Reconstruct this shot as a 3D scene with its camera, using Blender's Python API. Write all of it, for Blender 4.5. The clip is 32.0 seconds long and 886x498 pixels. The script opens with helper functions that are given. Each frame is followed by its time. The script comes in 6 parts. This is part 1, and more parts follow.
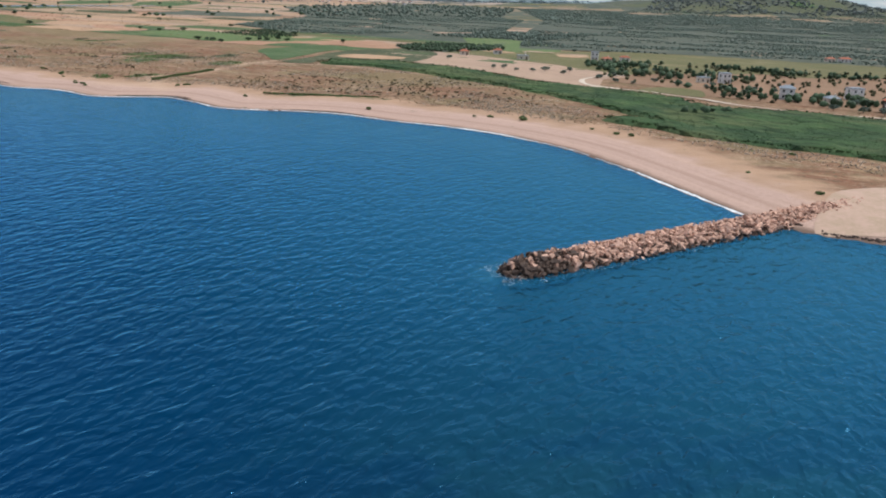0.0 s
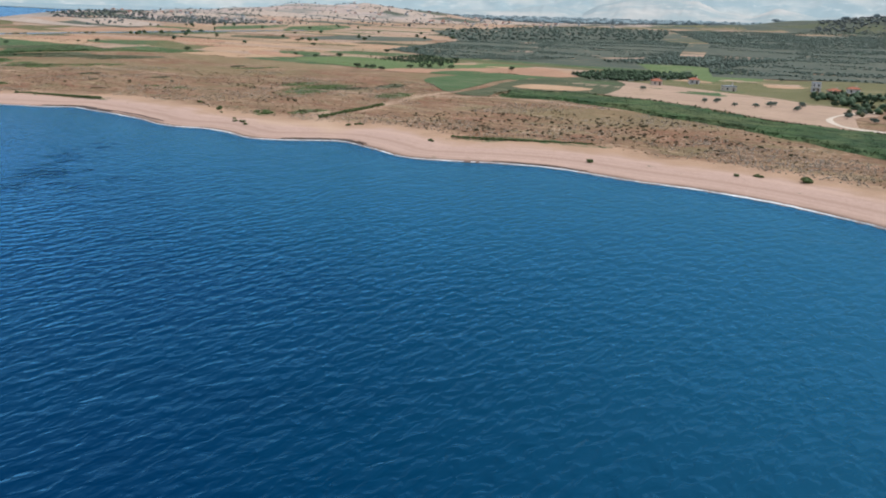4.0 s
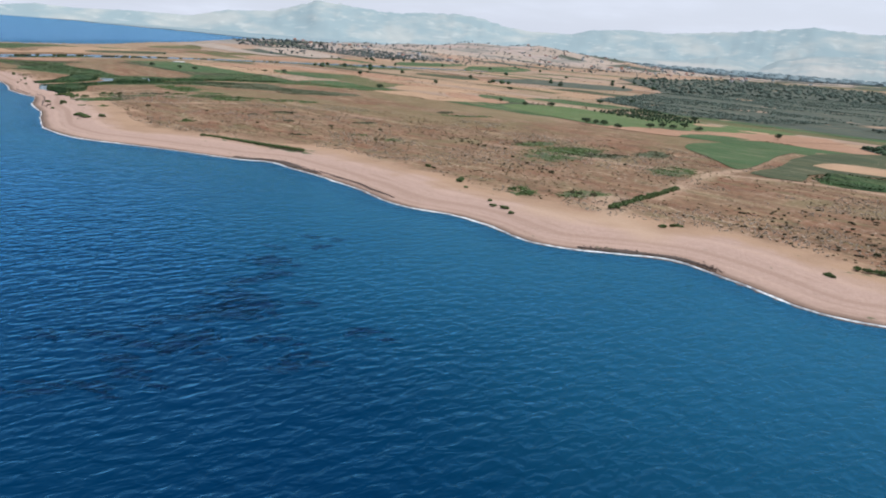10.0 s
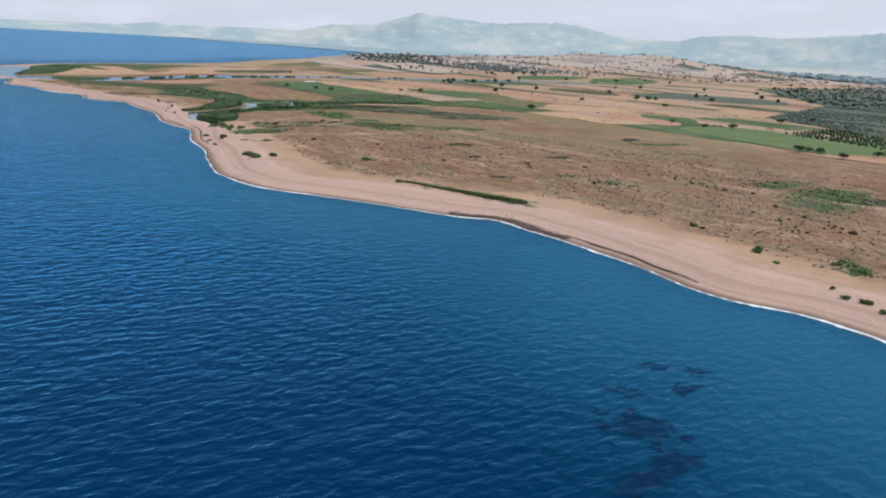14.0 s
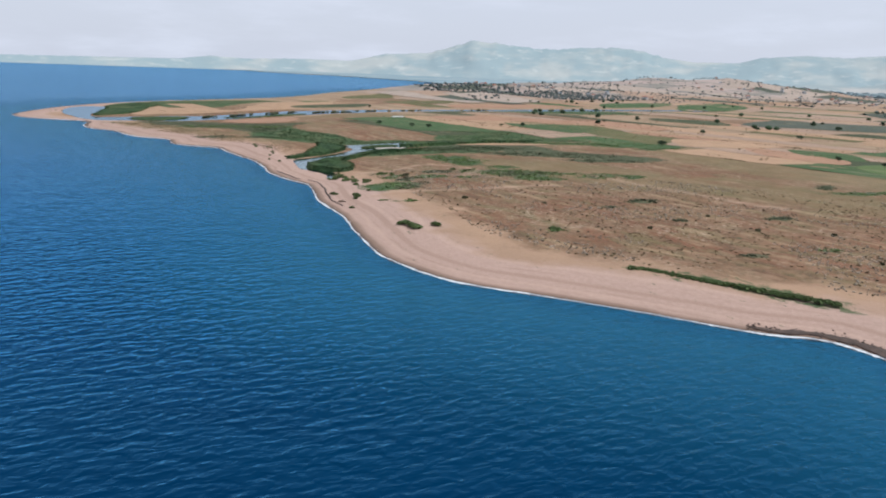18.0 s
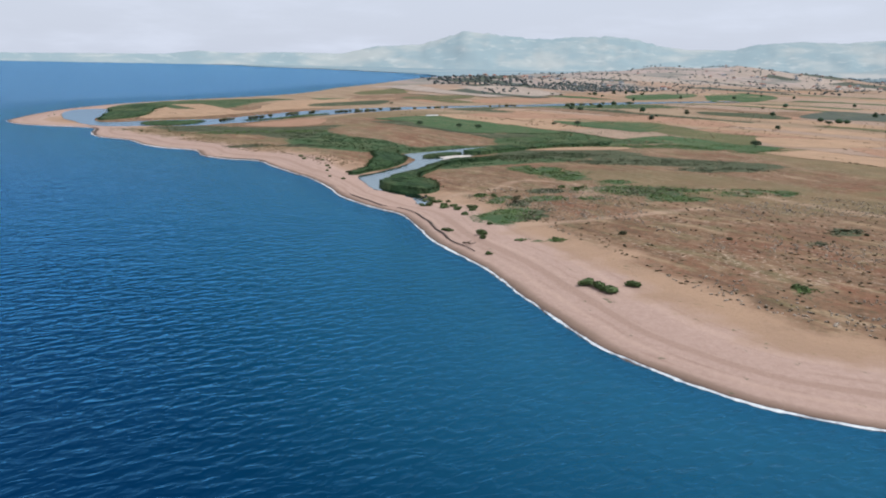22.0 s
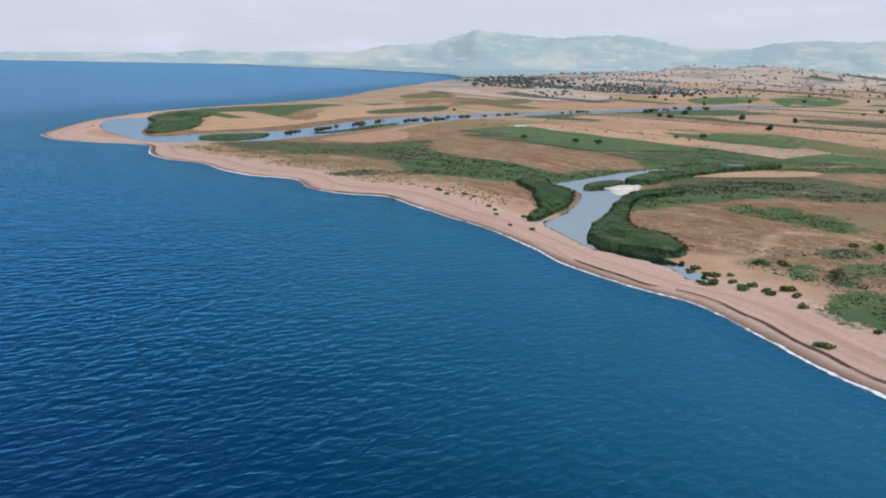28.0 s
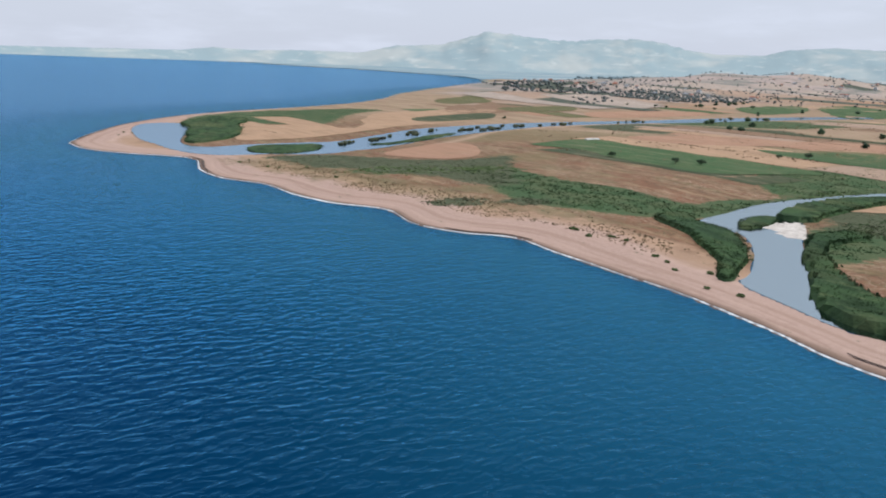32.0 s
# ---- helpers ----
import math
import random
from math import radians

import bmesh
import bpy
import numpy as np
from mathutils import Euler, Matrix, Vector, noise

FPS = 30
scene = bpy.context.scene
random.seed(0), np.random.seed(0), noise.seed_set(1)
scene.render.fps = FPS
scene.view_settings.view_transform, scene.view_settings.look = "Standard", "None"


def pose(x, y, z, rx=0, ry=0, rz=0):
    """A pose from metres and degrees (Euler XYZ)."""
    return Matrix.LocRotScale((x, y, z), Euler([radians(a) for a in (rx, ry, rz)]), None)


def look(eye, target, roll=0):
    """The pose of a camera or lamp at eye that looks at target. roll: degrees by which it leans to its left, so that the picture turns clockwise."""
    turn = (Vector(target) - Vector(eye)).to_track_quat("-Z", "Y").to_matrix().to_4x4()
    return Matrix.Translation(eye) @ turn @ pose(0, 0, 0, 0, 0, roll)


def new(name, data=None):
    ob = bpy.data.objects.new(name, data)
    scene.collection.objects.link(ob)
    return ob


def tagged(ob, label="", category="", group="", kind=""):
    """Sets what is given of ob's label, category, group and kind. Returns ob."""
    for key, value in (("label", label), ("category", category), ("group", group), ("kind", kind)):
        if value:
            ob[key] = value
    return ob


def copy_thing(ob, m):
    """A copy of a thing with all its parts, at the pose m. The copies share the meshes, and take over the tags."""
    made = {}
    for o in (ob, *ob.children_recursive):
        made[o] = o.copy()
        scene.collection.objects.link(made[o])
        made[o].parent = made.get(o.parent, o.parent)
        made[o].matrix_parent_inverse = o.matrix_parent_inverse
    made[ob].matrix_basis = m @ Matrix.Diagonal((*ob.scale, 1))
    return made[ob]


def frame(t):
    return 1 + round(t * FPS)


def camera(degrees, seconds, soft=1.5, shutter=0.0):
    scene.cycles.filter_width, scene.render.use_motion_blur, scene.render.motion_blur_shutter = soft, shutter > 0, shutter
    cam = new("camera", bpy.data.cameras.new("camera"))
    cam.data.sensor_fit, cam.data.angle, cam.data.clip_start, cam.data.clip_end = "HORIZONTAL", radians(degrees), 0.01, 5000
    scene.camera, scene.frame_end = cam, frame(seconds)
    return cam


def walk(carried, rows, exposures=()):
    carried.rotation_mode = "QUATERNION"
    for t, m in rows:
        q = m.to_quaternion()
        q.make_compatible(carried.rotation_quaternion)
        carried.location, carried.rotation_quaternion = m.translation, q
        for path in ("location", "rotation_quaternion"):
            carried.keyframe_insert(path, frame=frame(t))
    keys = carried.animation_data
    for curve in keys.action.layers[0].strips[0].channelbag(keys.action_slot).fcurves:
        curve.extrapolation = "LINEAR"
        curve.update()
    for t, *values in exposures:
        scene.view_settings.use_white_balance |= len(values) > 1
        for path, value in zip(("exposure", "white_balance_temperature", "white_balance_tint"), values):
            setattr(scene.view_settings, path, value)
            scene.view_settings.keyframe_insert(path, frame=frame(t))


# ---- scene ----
# camera: seconds, eye x y z, yaw, pitch, lean
cam = camera(57.7, 32.0, 2.0)
PATH = [
    (0.0, 0.00, -0.00, 36.00, 0.33, -17.93, 2.16),
    (0.5, -3.27, 3.58, 36.02, 0.48, -17.92, 2.29),
    (1.0, -6.50, 7.96, 35.95, 0.62, -17.92, 2.40),
    (1.5, -10.15, 15.18, 35.71, 1.17, -17.97, 2.09),
    (2.0, -13.60, 22.71, 35.37, 2.23, -17.85, 1.67),
    (2.5, -16.66, 30.03, 35.13, 3.90, -17.50, 1.22),
    (3.0, -20.37, 37.65, 34.94, 6.60, -17.08, 0.77),
    (3.5, -23.43, 44.45, 34.81, 8.60, -16.88, 0.80),
    (4.0, -27.02, 51.75, 34.70, 9.71, -16.72, 1.55),
    (4.5, -30.93, 59.07, 34.46, 10.34, -16.60, 2.42),
    (6.5, -48.21, 87.74, 33.11, 12.67, -15.96, 3.64),
    (7.0, -52.98, 94.97, 32.86, 13.54, -15.78, 3.36),
    (7.5, -57.80, 101.25, 32.67, 14.76, -15.50, 3.06),
    (8.0, -62.97, 106.34, 32.57, 15.98, -15.26, 3.02),
    (8.5, -67.32, 109.80, 32.64, 17.10, -15.07, 3.42),
    (9.0, -72.16, 113.08, 32.72, 18.12, -14.81, 3.86),
    (9.5, -76.92, 116.16, 32.76, 19.04, -14.60, 4.23),
    (10.0, -81.75, 119.18, 32.80, 19.97, -14.42, 4.39),
    (10.5, -87.09, 121.94, 32.97, 21.06, -14.31, 4.32),
    (11.0, -92.56, 124.87, 33.11, 22.16, -14.34, 4.06),
    (11.5, -97.95, 127.47, 33.30, 23.10, -14.43, 3.85),
    (12.0, -103.93, 130.25, 33.64, 24.15, -14.48, 3.49),
    (12.5, -109.51, 132.81, 33.86, 25.18, -14.48, 3.19),
    (13.0, -116.16, 135.93, 33.90, 26.17, -14.39, 2.84),
    (13.5, -122.63, 140.13, 34.10, 26.46, -14.39, 3.29),
    (14.0, -129.66, 144.64, 34.25, 26.87, -14.19, 3.24),
    (14.5, -135.95, 148.79, 34.38, 27.61, -13.98, 3.02),
    (15.0, -142.37, 152.44, 34.60, 28.56, -13.50, 2.57),
    (15.5, -149.39, 156.27, 34.73, 29.63, -12.83, 2.16),
    (17.5, -178.17, 169.65, 35.11, 30.58, -12.20, 2.17),
    (18.0, -185.26, 173.34, 35.19, 30.49, -12.52, 2.03),
    (18.5, -192.23, 177.08, 35.20, 30.36, -12.65, 1.77),
    (19.0, -199.41, 180.67, 35.20, 30.07, -12.93, 1.35),
    (19.5, -206.16, 184.29, 35.23, 29.84, -13.20, 0.96),
    (20.0, -213.24, 187.89, 35.36, 29.86, -13.17, 0.52),
    (20.5, -220.13, 191.30, 35.54, 29.78, -13.17, 0.52),
    (21.0, -227.29, 194.74, 35.63, 29.75, -13.15, 0.76),
    (21.5, -234.00, 197.90, 35.66, 29.68, -13.12, 0.93),
    (22.0, -241.26, 201.40, 35.66, 29.69, -13.09, 1.18),
    (22.5, -247.36, 204.45, 35.61, 29.68, -13.07, 1.10),
    (23.0, -254.03, 207.32, 35.55, 29.71, -13.07, 0.86),
    (23.5, -259.89, 209.87, 35.51, 29.73, -13.07, 0.65),
    (24.0, -266.86, 212.51, 35.57, 29.75, -13.07, 0.46),
    (24.5, -273.27, 215.30, 35.65, 29.75, -13.09, 0.27),
    (25.0, -280.00, 218.10, 35.78, 29.76, -13.10, 0.12),
    (25.5, -286.31, 220.85, 35.99, 29.82, -13.12, 0.20),
    (27.5, -311.46, 231.20, 36.67, 29.80, -13.16, 0.92),
    (28.0, -317.64, 233.73, 36.94, 29.79, -13.17, 1.16),
    (28.5, -323.59, 236.31, 37.12, 29.80, -13.18, 1.45),
    (29.0, -330.08, 239.12, 37.22, 29.77, -13.16, 1.77),
    (29.5, -336.07, 242.16, 37.27, 29.80, -13.16, 2.00),
    (30.0, -342.46, 244.88, 37.41, 29.79, -13.16, 2.03),
    (30.5, -348.23, 247.54, 37.56, 29.81, -13.15, 1.95),
    (31.0, -354.60, 250.58, 37.71, 29.85, -13.13, 1.93),
    (31.5, -360.23, 253.23, 37.82, 29.89, -13.13, 2.05),
    (32.0, -366.34, 255.84, 37.93, 29.90, -13.11, 2.10),
]
walk(cam, [(t, pose(x, y, z, 90 + pitch, 0, yaw) @ pose(0, 0, 0, 0, 0, lean)) for t, x, y, z, yaw, pitch, lean in PATH],
     [(0.0, 0.20, 6240, 10), (4.0, 0.20, 6200, 10), (8.0, 0.17, 6170, 10), (12.0, 0.10, 6170, 10), (16.0, 0.03, 6130, 10), (32.0, 0.02, 6130, 10)])

# ---- light ----
SUN_EL, SUN_AZ = 58.0, 68.0          # degrees; azimuth clockwise from +y
world = bpy.data.worlds.new("sky")
scene.world = world
world.use_nodes = True
wn, wl = world.node_tree.nodes, world.node_tree.links
bg = wn["Background"]
sky = wn.new("ShaderNodeTexSky")
sky.sky_type, sky.sun_disc = "NISHITA", False
sky.sun_elevation, sky.sun_rotation = radians(SUN_EL), radians(SUN_AZ)
sky.air_density, sky.dust_density, sky.ozone_density = 1.0, 3.0, 1.5
cloud_at = wn.new("ShaderNodeTexCoord")
cloud_map = wn.new("ShaderNodeMapping")
cloud_map.inputs["Scale"].default_value = (2.2, 2.2, 11.0)
cloud = wn.new("ShaderNodeTexNoise")
cloud.inputs["Scale"].default_value, cloud.inputs["Detail"].default_value, cloud.inputs["Roughness"].default_value = 2.2, 7.0, 0.6
cloud_cut = wn.new("ShaderNodeMapRange")
cloud_cut.interpolation_type = "SMOOTHSTEP"
cloud_cut.inputs["From Min"].default_value, cloud_cut.inputs["From Max"].default_value = 0.42, 0.78
cloud_cut.inputs["To Min"].default_value, cloud_cut.inputs["To Max"].default_value = 0.84, 1.0
veil = wn.new("ShaderNodeMix")
veil.data_type = "RGBA"
veil.inputs["B"].default_value = (7.15, 7.45, 8.3, 1)
wl.new(cloud_at.outputs["Generated"], cloud_map.inputs["Vector"])
wl.new(cloud_map.outputs["Vector"], cloud.inputs["Vector"])
wl.new(cloud.outputs["Fac"], cloud_cut.inputs["Value"])
wl.new(cloud_cut.outputs["Result"], veil.inputs["Factor"])
wl.new(sky.outputs["Color"], veil.inputs["A"])
wl.new(veil.outputs["Result"], bg.inputs["Color"])
bg.inputs["Strength"].default_value = 0.10
sun = new("sun", bpy.data.lights.new("sun", "SUN"))
sun.data.energy, sun.data.angle, sun.data.color = 2.9, radians(0.6), (1.0, 0.95, 0.87)
sun_way = Vector((math.sin(radians(SUN_AZ)) * math.cos(radians(SUN_EL)), math.cos(radians(SUN_AZ)) * math.cos(radians(SUN_EL)), math.sin(radians(SUN_EL))))
sun.matrix_world = look(sun_way * 100, (0, 0, 0))


# ---- materials ----
class Mat:
    """A node material with short words for its nodes."""

    def __init__(self, name, rough=0.9, spec=0.3, metal=0.0):
        self.m = bpy.data.materials.new(name)
        self.m.use_nodes = True
        self.n, self.l = self.m.node_tree.nodes, self.m.node_tree.links
        self.b = self.n["Principled BSDF"]
        self.b.inputs["Roughness"].default_value = rough
        self.b.inputs["Specular IOR Level"].default_value = spec
        self.b.inputs["Metallic"].default_value = metal
        self.where = self.n.new("ShaderNodeNewGeometry").outputs["Position"]

    def put(self, value, socket):
        if isinstance(value, bpy.types.NodeSocket):
            self.l.new(value, socket)
        elif isinstance(value, (tuple, list)) and len(value) == 3 and socket.type == "RGBA":
            socket.default_value = (*value, 1)
        else:
            socket.default_value = value

    def noise(self, scale, detail=3.0, rough=0.55, stretch=None, turn=0.0, warp=0.0):
        t = self.n.new("ShaderNodeTexNoise")
        vec = self.where
        if stretch:
            mp = self.n.new("ShaderNodeMapping")
            mp.vector_type = "TEXTURE"
            mp.inputs["Scale"].default_value = tuple(1.0 / v for v in stretch)
            mp.inputs["Rotation"].default_value = (0, 0, radians(turn))
            self.l.new(vec, mp.inputs["Vector"])
            vec = mp.outputs["Vector"]
        self.l.new(vec, t.inputs["Vector"])
        t.inputs["Scale"].default_value, t.inputs["Detail"].default_value = scale, detail
        t.inputs["Roughness"].default_value, t.inputs["Distortion"].default_value = rough, warp
        return t.outputs["Fac"]

    def ramp(self, value, a, b, lo=0.0, hi=1.0):
        t = self.n.new("ShaderNodeMapRange")
        t.interpolation_type = "SMOOTHSTEP"
        self.put(value, t.inputs["Value"])
        for key, v in (("From Min", a), ("From Max", b), ("To Min", lo), ("To Max", hi)):
            t.inputs[key].default_value = v
        return t.outputs["Result"]

    def math(self, how, a, b=0.0):
        t = self.n.new("ShaderNodeMath")
        t.operation = how
        self.put(a, t.inputs[0])
        self.put(b, t.inputs[1])
        return t.outputs[0]

    def mix(self, fac, a, b, how="MIX"):
        t = self.n.new("ShaderNodeMix")
        t.data_type, t.blend_type = "RGBA", how
        self.put(fac, t.inputs["Factor"])
        self.put(a, t.inputs["A"])
        self.put(b, t.inputs["B"])
        return t.outputs["Result"]

    def attr(self, name):
        t = self.n.new("ShaderNodeAttribute")
        t.attribute_name = name
        return t.outputs["Fac"]

    def chance(self, island=False):
        if island:
            return self.n["Geometry"].outputs["Random Per Island"]
        return self.n.new("ShaderNodeObjectInfo").outputs["Random"]

    def color(self, value):
        self.put(value, self.b.inputs["Base Color"])
        return self

    def bump(self, height, strength=0.5, distance=0.1):
        t = self.n.new("ShaderNodeBump")
        t.inputs["Strength"].default_value, t.inputs["Distance"].default_value = strength, distance
        self.put(height, t.inputs["Height"])
        self.l.new(t.outputs["Normal"], self.b.inputs["Normal"])
        return self


def plain(name, a, b, scale=1.0, rough=0.85, spec=0.3, bump=0.0, island=None, metal=0.0, vary=0.75):
    """Two tones mingled by a coarse and a fine grain."""
    m = Mat(name, rough, spec, metal)
    grain = m.math("ADD", m.math("MULTIPLY", m.noise(scale, 4), 0.6), m.math("MULTIPLY", m.noise(scale * 7, 3), 0.4))
    c = m.mix(m.ramp(grain, 0.36, 0.64), a, b)
    if island is not None:
        c = m.mix(m.math("MULTIPLY", m.math("POWER", m.chance(island), 1.5), vary), c, tuple(v * 0.4 for v in a))
    m.color(c)
    if bump:
        m.bump(grain, 0.6, bump)
    return m.m


def ground_material():
    m = Mat("earth", 0.95, 0.15)
    shore, farm, big, mid, fine = m.attr("shore"), m.attr("farm"), m.noise(0.012, 4), m.noise(0.09, 5, 0.6), m.noise(1.3, 5, 0.65)
    streak = m.noise(0.05, 6, 0.68, (1, 3.0, 1), -24)
    sand = m.mix(m.ramp(fine, 0.3, 0.7), (0.345, 0.238, 0.192), (0.40, 0.283, 0.232))
    along = m.n.new("ShaderNodeCombineXYZ")
    m.l.new(m.math("MULTIPLY", shore, 0.62), along.inputs[0])
    m.l.new(m.math("MULTIPLY", mid, 1.1), along.inputs[1])
    m.l.new(m.math("MULTIPLY", big, 4.0), along.inputs[2])
    tide = m.n.new("ShaderNodeTexNoise")
    tide.inputs["Scale"].default_value, tide.inputs["Detail"].default_value = 1.0, 2.0
    m.l.new(along.outputs[0], tide.inputs["Vector"])
    sand = m.mix(m.ramp(tide.outputs["Fac"], 0.52, 0.63, 0, 0.6), sand, (0.285, 0.19, 0.145))
    sand = m.mix(m.ramp(tide.outputs["Fac"], 0.48, 0.34, 0, 0.35), sand, (0.47, 0.335, 0.262))
    sand = m.mix(m.ramp(m.math("ADD", shore, m.math("MULTIPLY", mid, 2.6)), 2.2, 4.2, 0.9, 0), sand, (0.185, 0.125, 0.094))
    sand = m.mix(m.ramp(m.math("ADD", shore, m.math("MULTIPLY", mid, 1.4)), 1.0, 1.9, 1, 0), sand, (0.125, 0.088, 0.070))
    gold = m.mix(m.ramp(mid, 0.35, 0.65), (0.35, 0.230, 0.150), (0.31, 0.205, 0.138))
    gold = m.mix(m.ramp(fine, 0.52, 0.7, 0, 0.5), gold, (0.25, 0.175, 0.105))
    brown = m.mix(m.ramp(mid, 0.35, 0.65), (0.146, 0.080, 0.046), (0.192, 0.114, 0.066))
    brown = m.mix(m.ramp(big, 0.42, 0.62), brown, (0.195, 0.120, 0.072))
    brown = m.mix(m.ramp(m.noise(0.03, 6, 0.68, (1, 1.7, 1), -24), 0.44, 0.62, 0, 0.75), brown, (0.185, 0.080, 0.046))
    brown = m.mix(m.ramp(streak, 0.50, 0.62, 0, 0.85), brown, (0.145, 0.118, 0.058))
    brown = m.mix(m.ramp(m.noise(0.16, 6, 0.7, (1, 1.5, 1), -24), 0.50, 0.68, 0, 0.5), brown, (0.31, 0.21, 0.14))
    speck = m.noise(0.55, 4, 0.7)
    brown = m.mix(m.ramp(speck, 0.53, 0.64, 0, 0.85), brown, (0.105, 0.080, 0.044))
    brown = m.mix(m.ramp(speck, 0.44, 0.32, 0, 0.5), brown, (0.33, 0.23, 0.155))
    brown = m.mix(m.ramp(fine, 0.55, 0.72, 0, 0.5), brown, (0.14, 0.10, 0.055))
    brown = m.mix(m.ramp(m.noise(0.28, 5, 0.72, (1, 1.9, 1), -24), 0.52, 0.66, 0, 0.6), brown, (0.092, 0.062, 0.038))
    bands = m.noise(0.055, 7, 0.68, (1, 4.2, 1), -24)
    brown = m.mix(m.ramp(bands, 0.53, 0.64, 0, 0.75), brown, (0.300, 0.212, 0.128))
    brown = m.mix(m.ramp(bands, 0.46, 0.36, 0, 0.7), brown, (0.112, 0.066, 0.040))
    tufted = m.ramp(m.noise(0.035, 4, 0.6, (1, 1.8, 1), -24), 0.42, 0.6)
    brown = m.mix(m.math("MULTIPLY", m.ramp(m.noise(0.95, 3, 0.62, (1, 1.5, 1), -24), 0.56, 0.65, 0, 0.8), tufted), brown, (0.43, 0.335, 0.25))
    brown = m.mix(m.math("MULTIPLY", m.ramp(m.noise(0.7, 3, 0.62, (1, 1.7, 1), -10), 0.58, 0.66, 0, 0.85), m.math("SUBTRACT", 1.15, tufted)), brown, (0.085, 0.068, 0.040))
    tilled = m.mix(m.ramp(m.noise(0.02, 4, 0.6, (1, 3.2, 1), -20), 0.4, 0.62), (0.31, 0.222, 0.148), (0.24, 0.165, 0.107))
    tilled = m.mix(m.ramp(mid, 0.5, 0.7, 0, 0.6), tilled, (0.22, 0.19, 0.10))
    edge = m.math("ADD", shore, m.math("MULTIPLY", m.math("SUBTRACT", mid, 0.5), 22.0))
    c = m.mix(m.ramp(edge, 13.5, 22), sand, gold)
    c = m.mix(m.ramp(edge, 23, 33), c, brown)
    c = m.mix(farm, c, tilled)
    # far hills: pale fields with a greyish haze tint put into the colour
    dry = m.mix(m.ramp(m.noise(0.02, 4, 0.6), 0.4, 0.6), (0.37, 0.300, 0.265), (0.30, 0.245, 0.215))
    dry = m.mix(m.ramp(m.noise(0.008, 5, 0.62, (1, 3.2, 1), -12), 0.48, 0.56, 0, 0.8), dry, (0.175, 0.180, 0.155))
    c = m.mix(m.attr("pale_hazed"), c, dry)
    lush, dusky, worn, sage = m.attr("lush"), m.attr("dusky"), m.attr("worn"), m.attr("sage")
    ragged = m.math("ADD", m.math("MULTIPLY", m.math("SUBTRACT", m.noise(0.2, 6, 0.72, (1, 1.9, 1), -24), 0.5), 3.4), m.math("MULTIPLY", m.math("SUBTRACT", fine, 0.5), 0.9))
    c = m.mix(m.ramp(m.math("ADD", sage, m.math("MULTIPLY", ragged, 0.8)), 0.3, 1.0, 0, 0.6), c, m.mix(m.ramp(mid, 0.35, 0.65), (0.185, 0.142, 0.074), (0.135, 0.118, 0.058)))
    green = m.mix(m.ramp(mid, 0.4, 0.6), (0.048, 0.086, 0.036), (0.072, 0.096, 0.044))
    c = m.mix(m.ramp(m.math("ADD", lush, ragged), 0.45, 0.85), c, green)
    c = m.mix(m.ramp(m.math("ADD", dusky, ragged), 0.5, 0.9), c, (0.070, 0.082, 0.045))
    c = m.mix(m.math("MULTIPLY", worn, m.ramp(m.math("ADD", mid, fine), 0.7, 1.1, 0.3, 0.8)), c, (0.41, 0.29, 0.205))
    c = m.mix(m.ramp(shore, -1.0, -9.0), c, (0.22, 0.21, 0.15))
    m.color(c)
    m.bump(m.math("ADD", fine, m.math("MULTIPLY", mid, 2.0)), 0.7, 0.25)
    return m.m


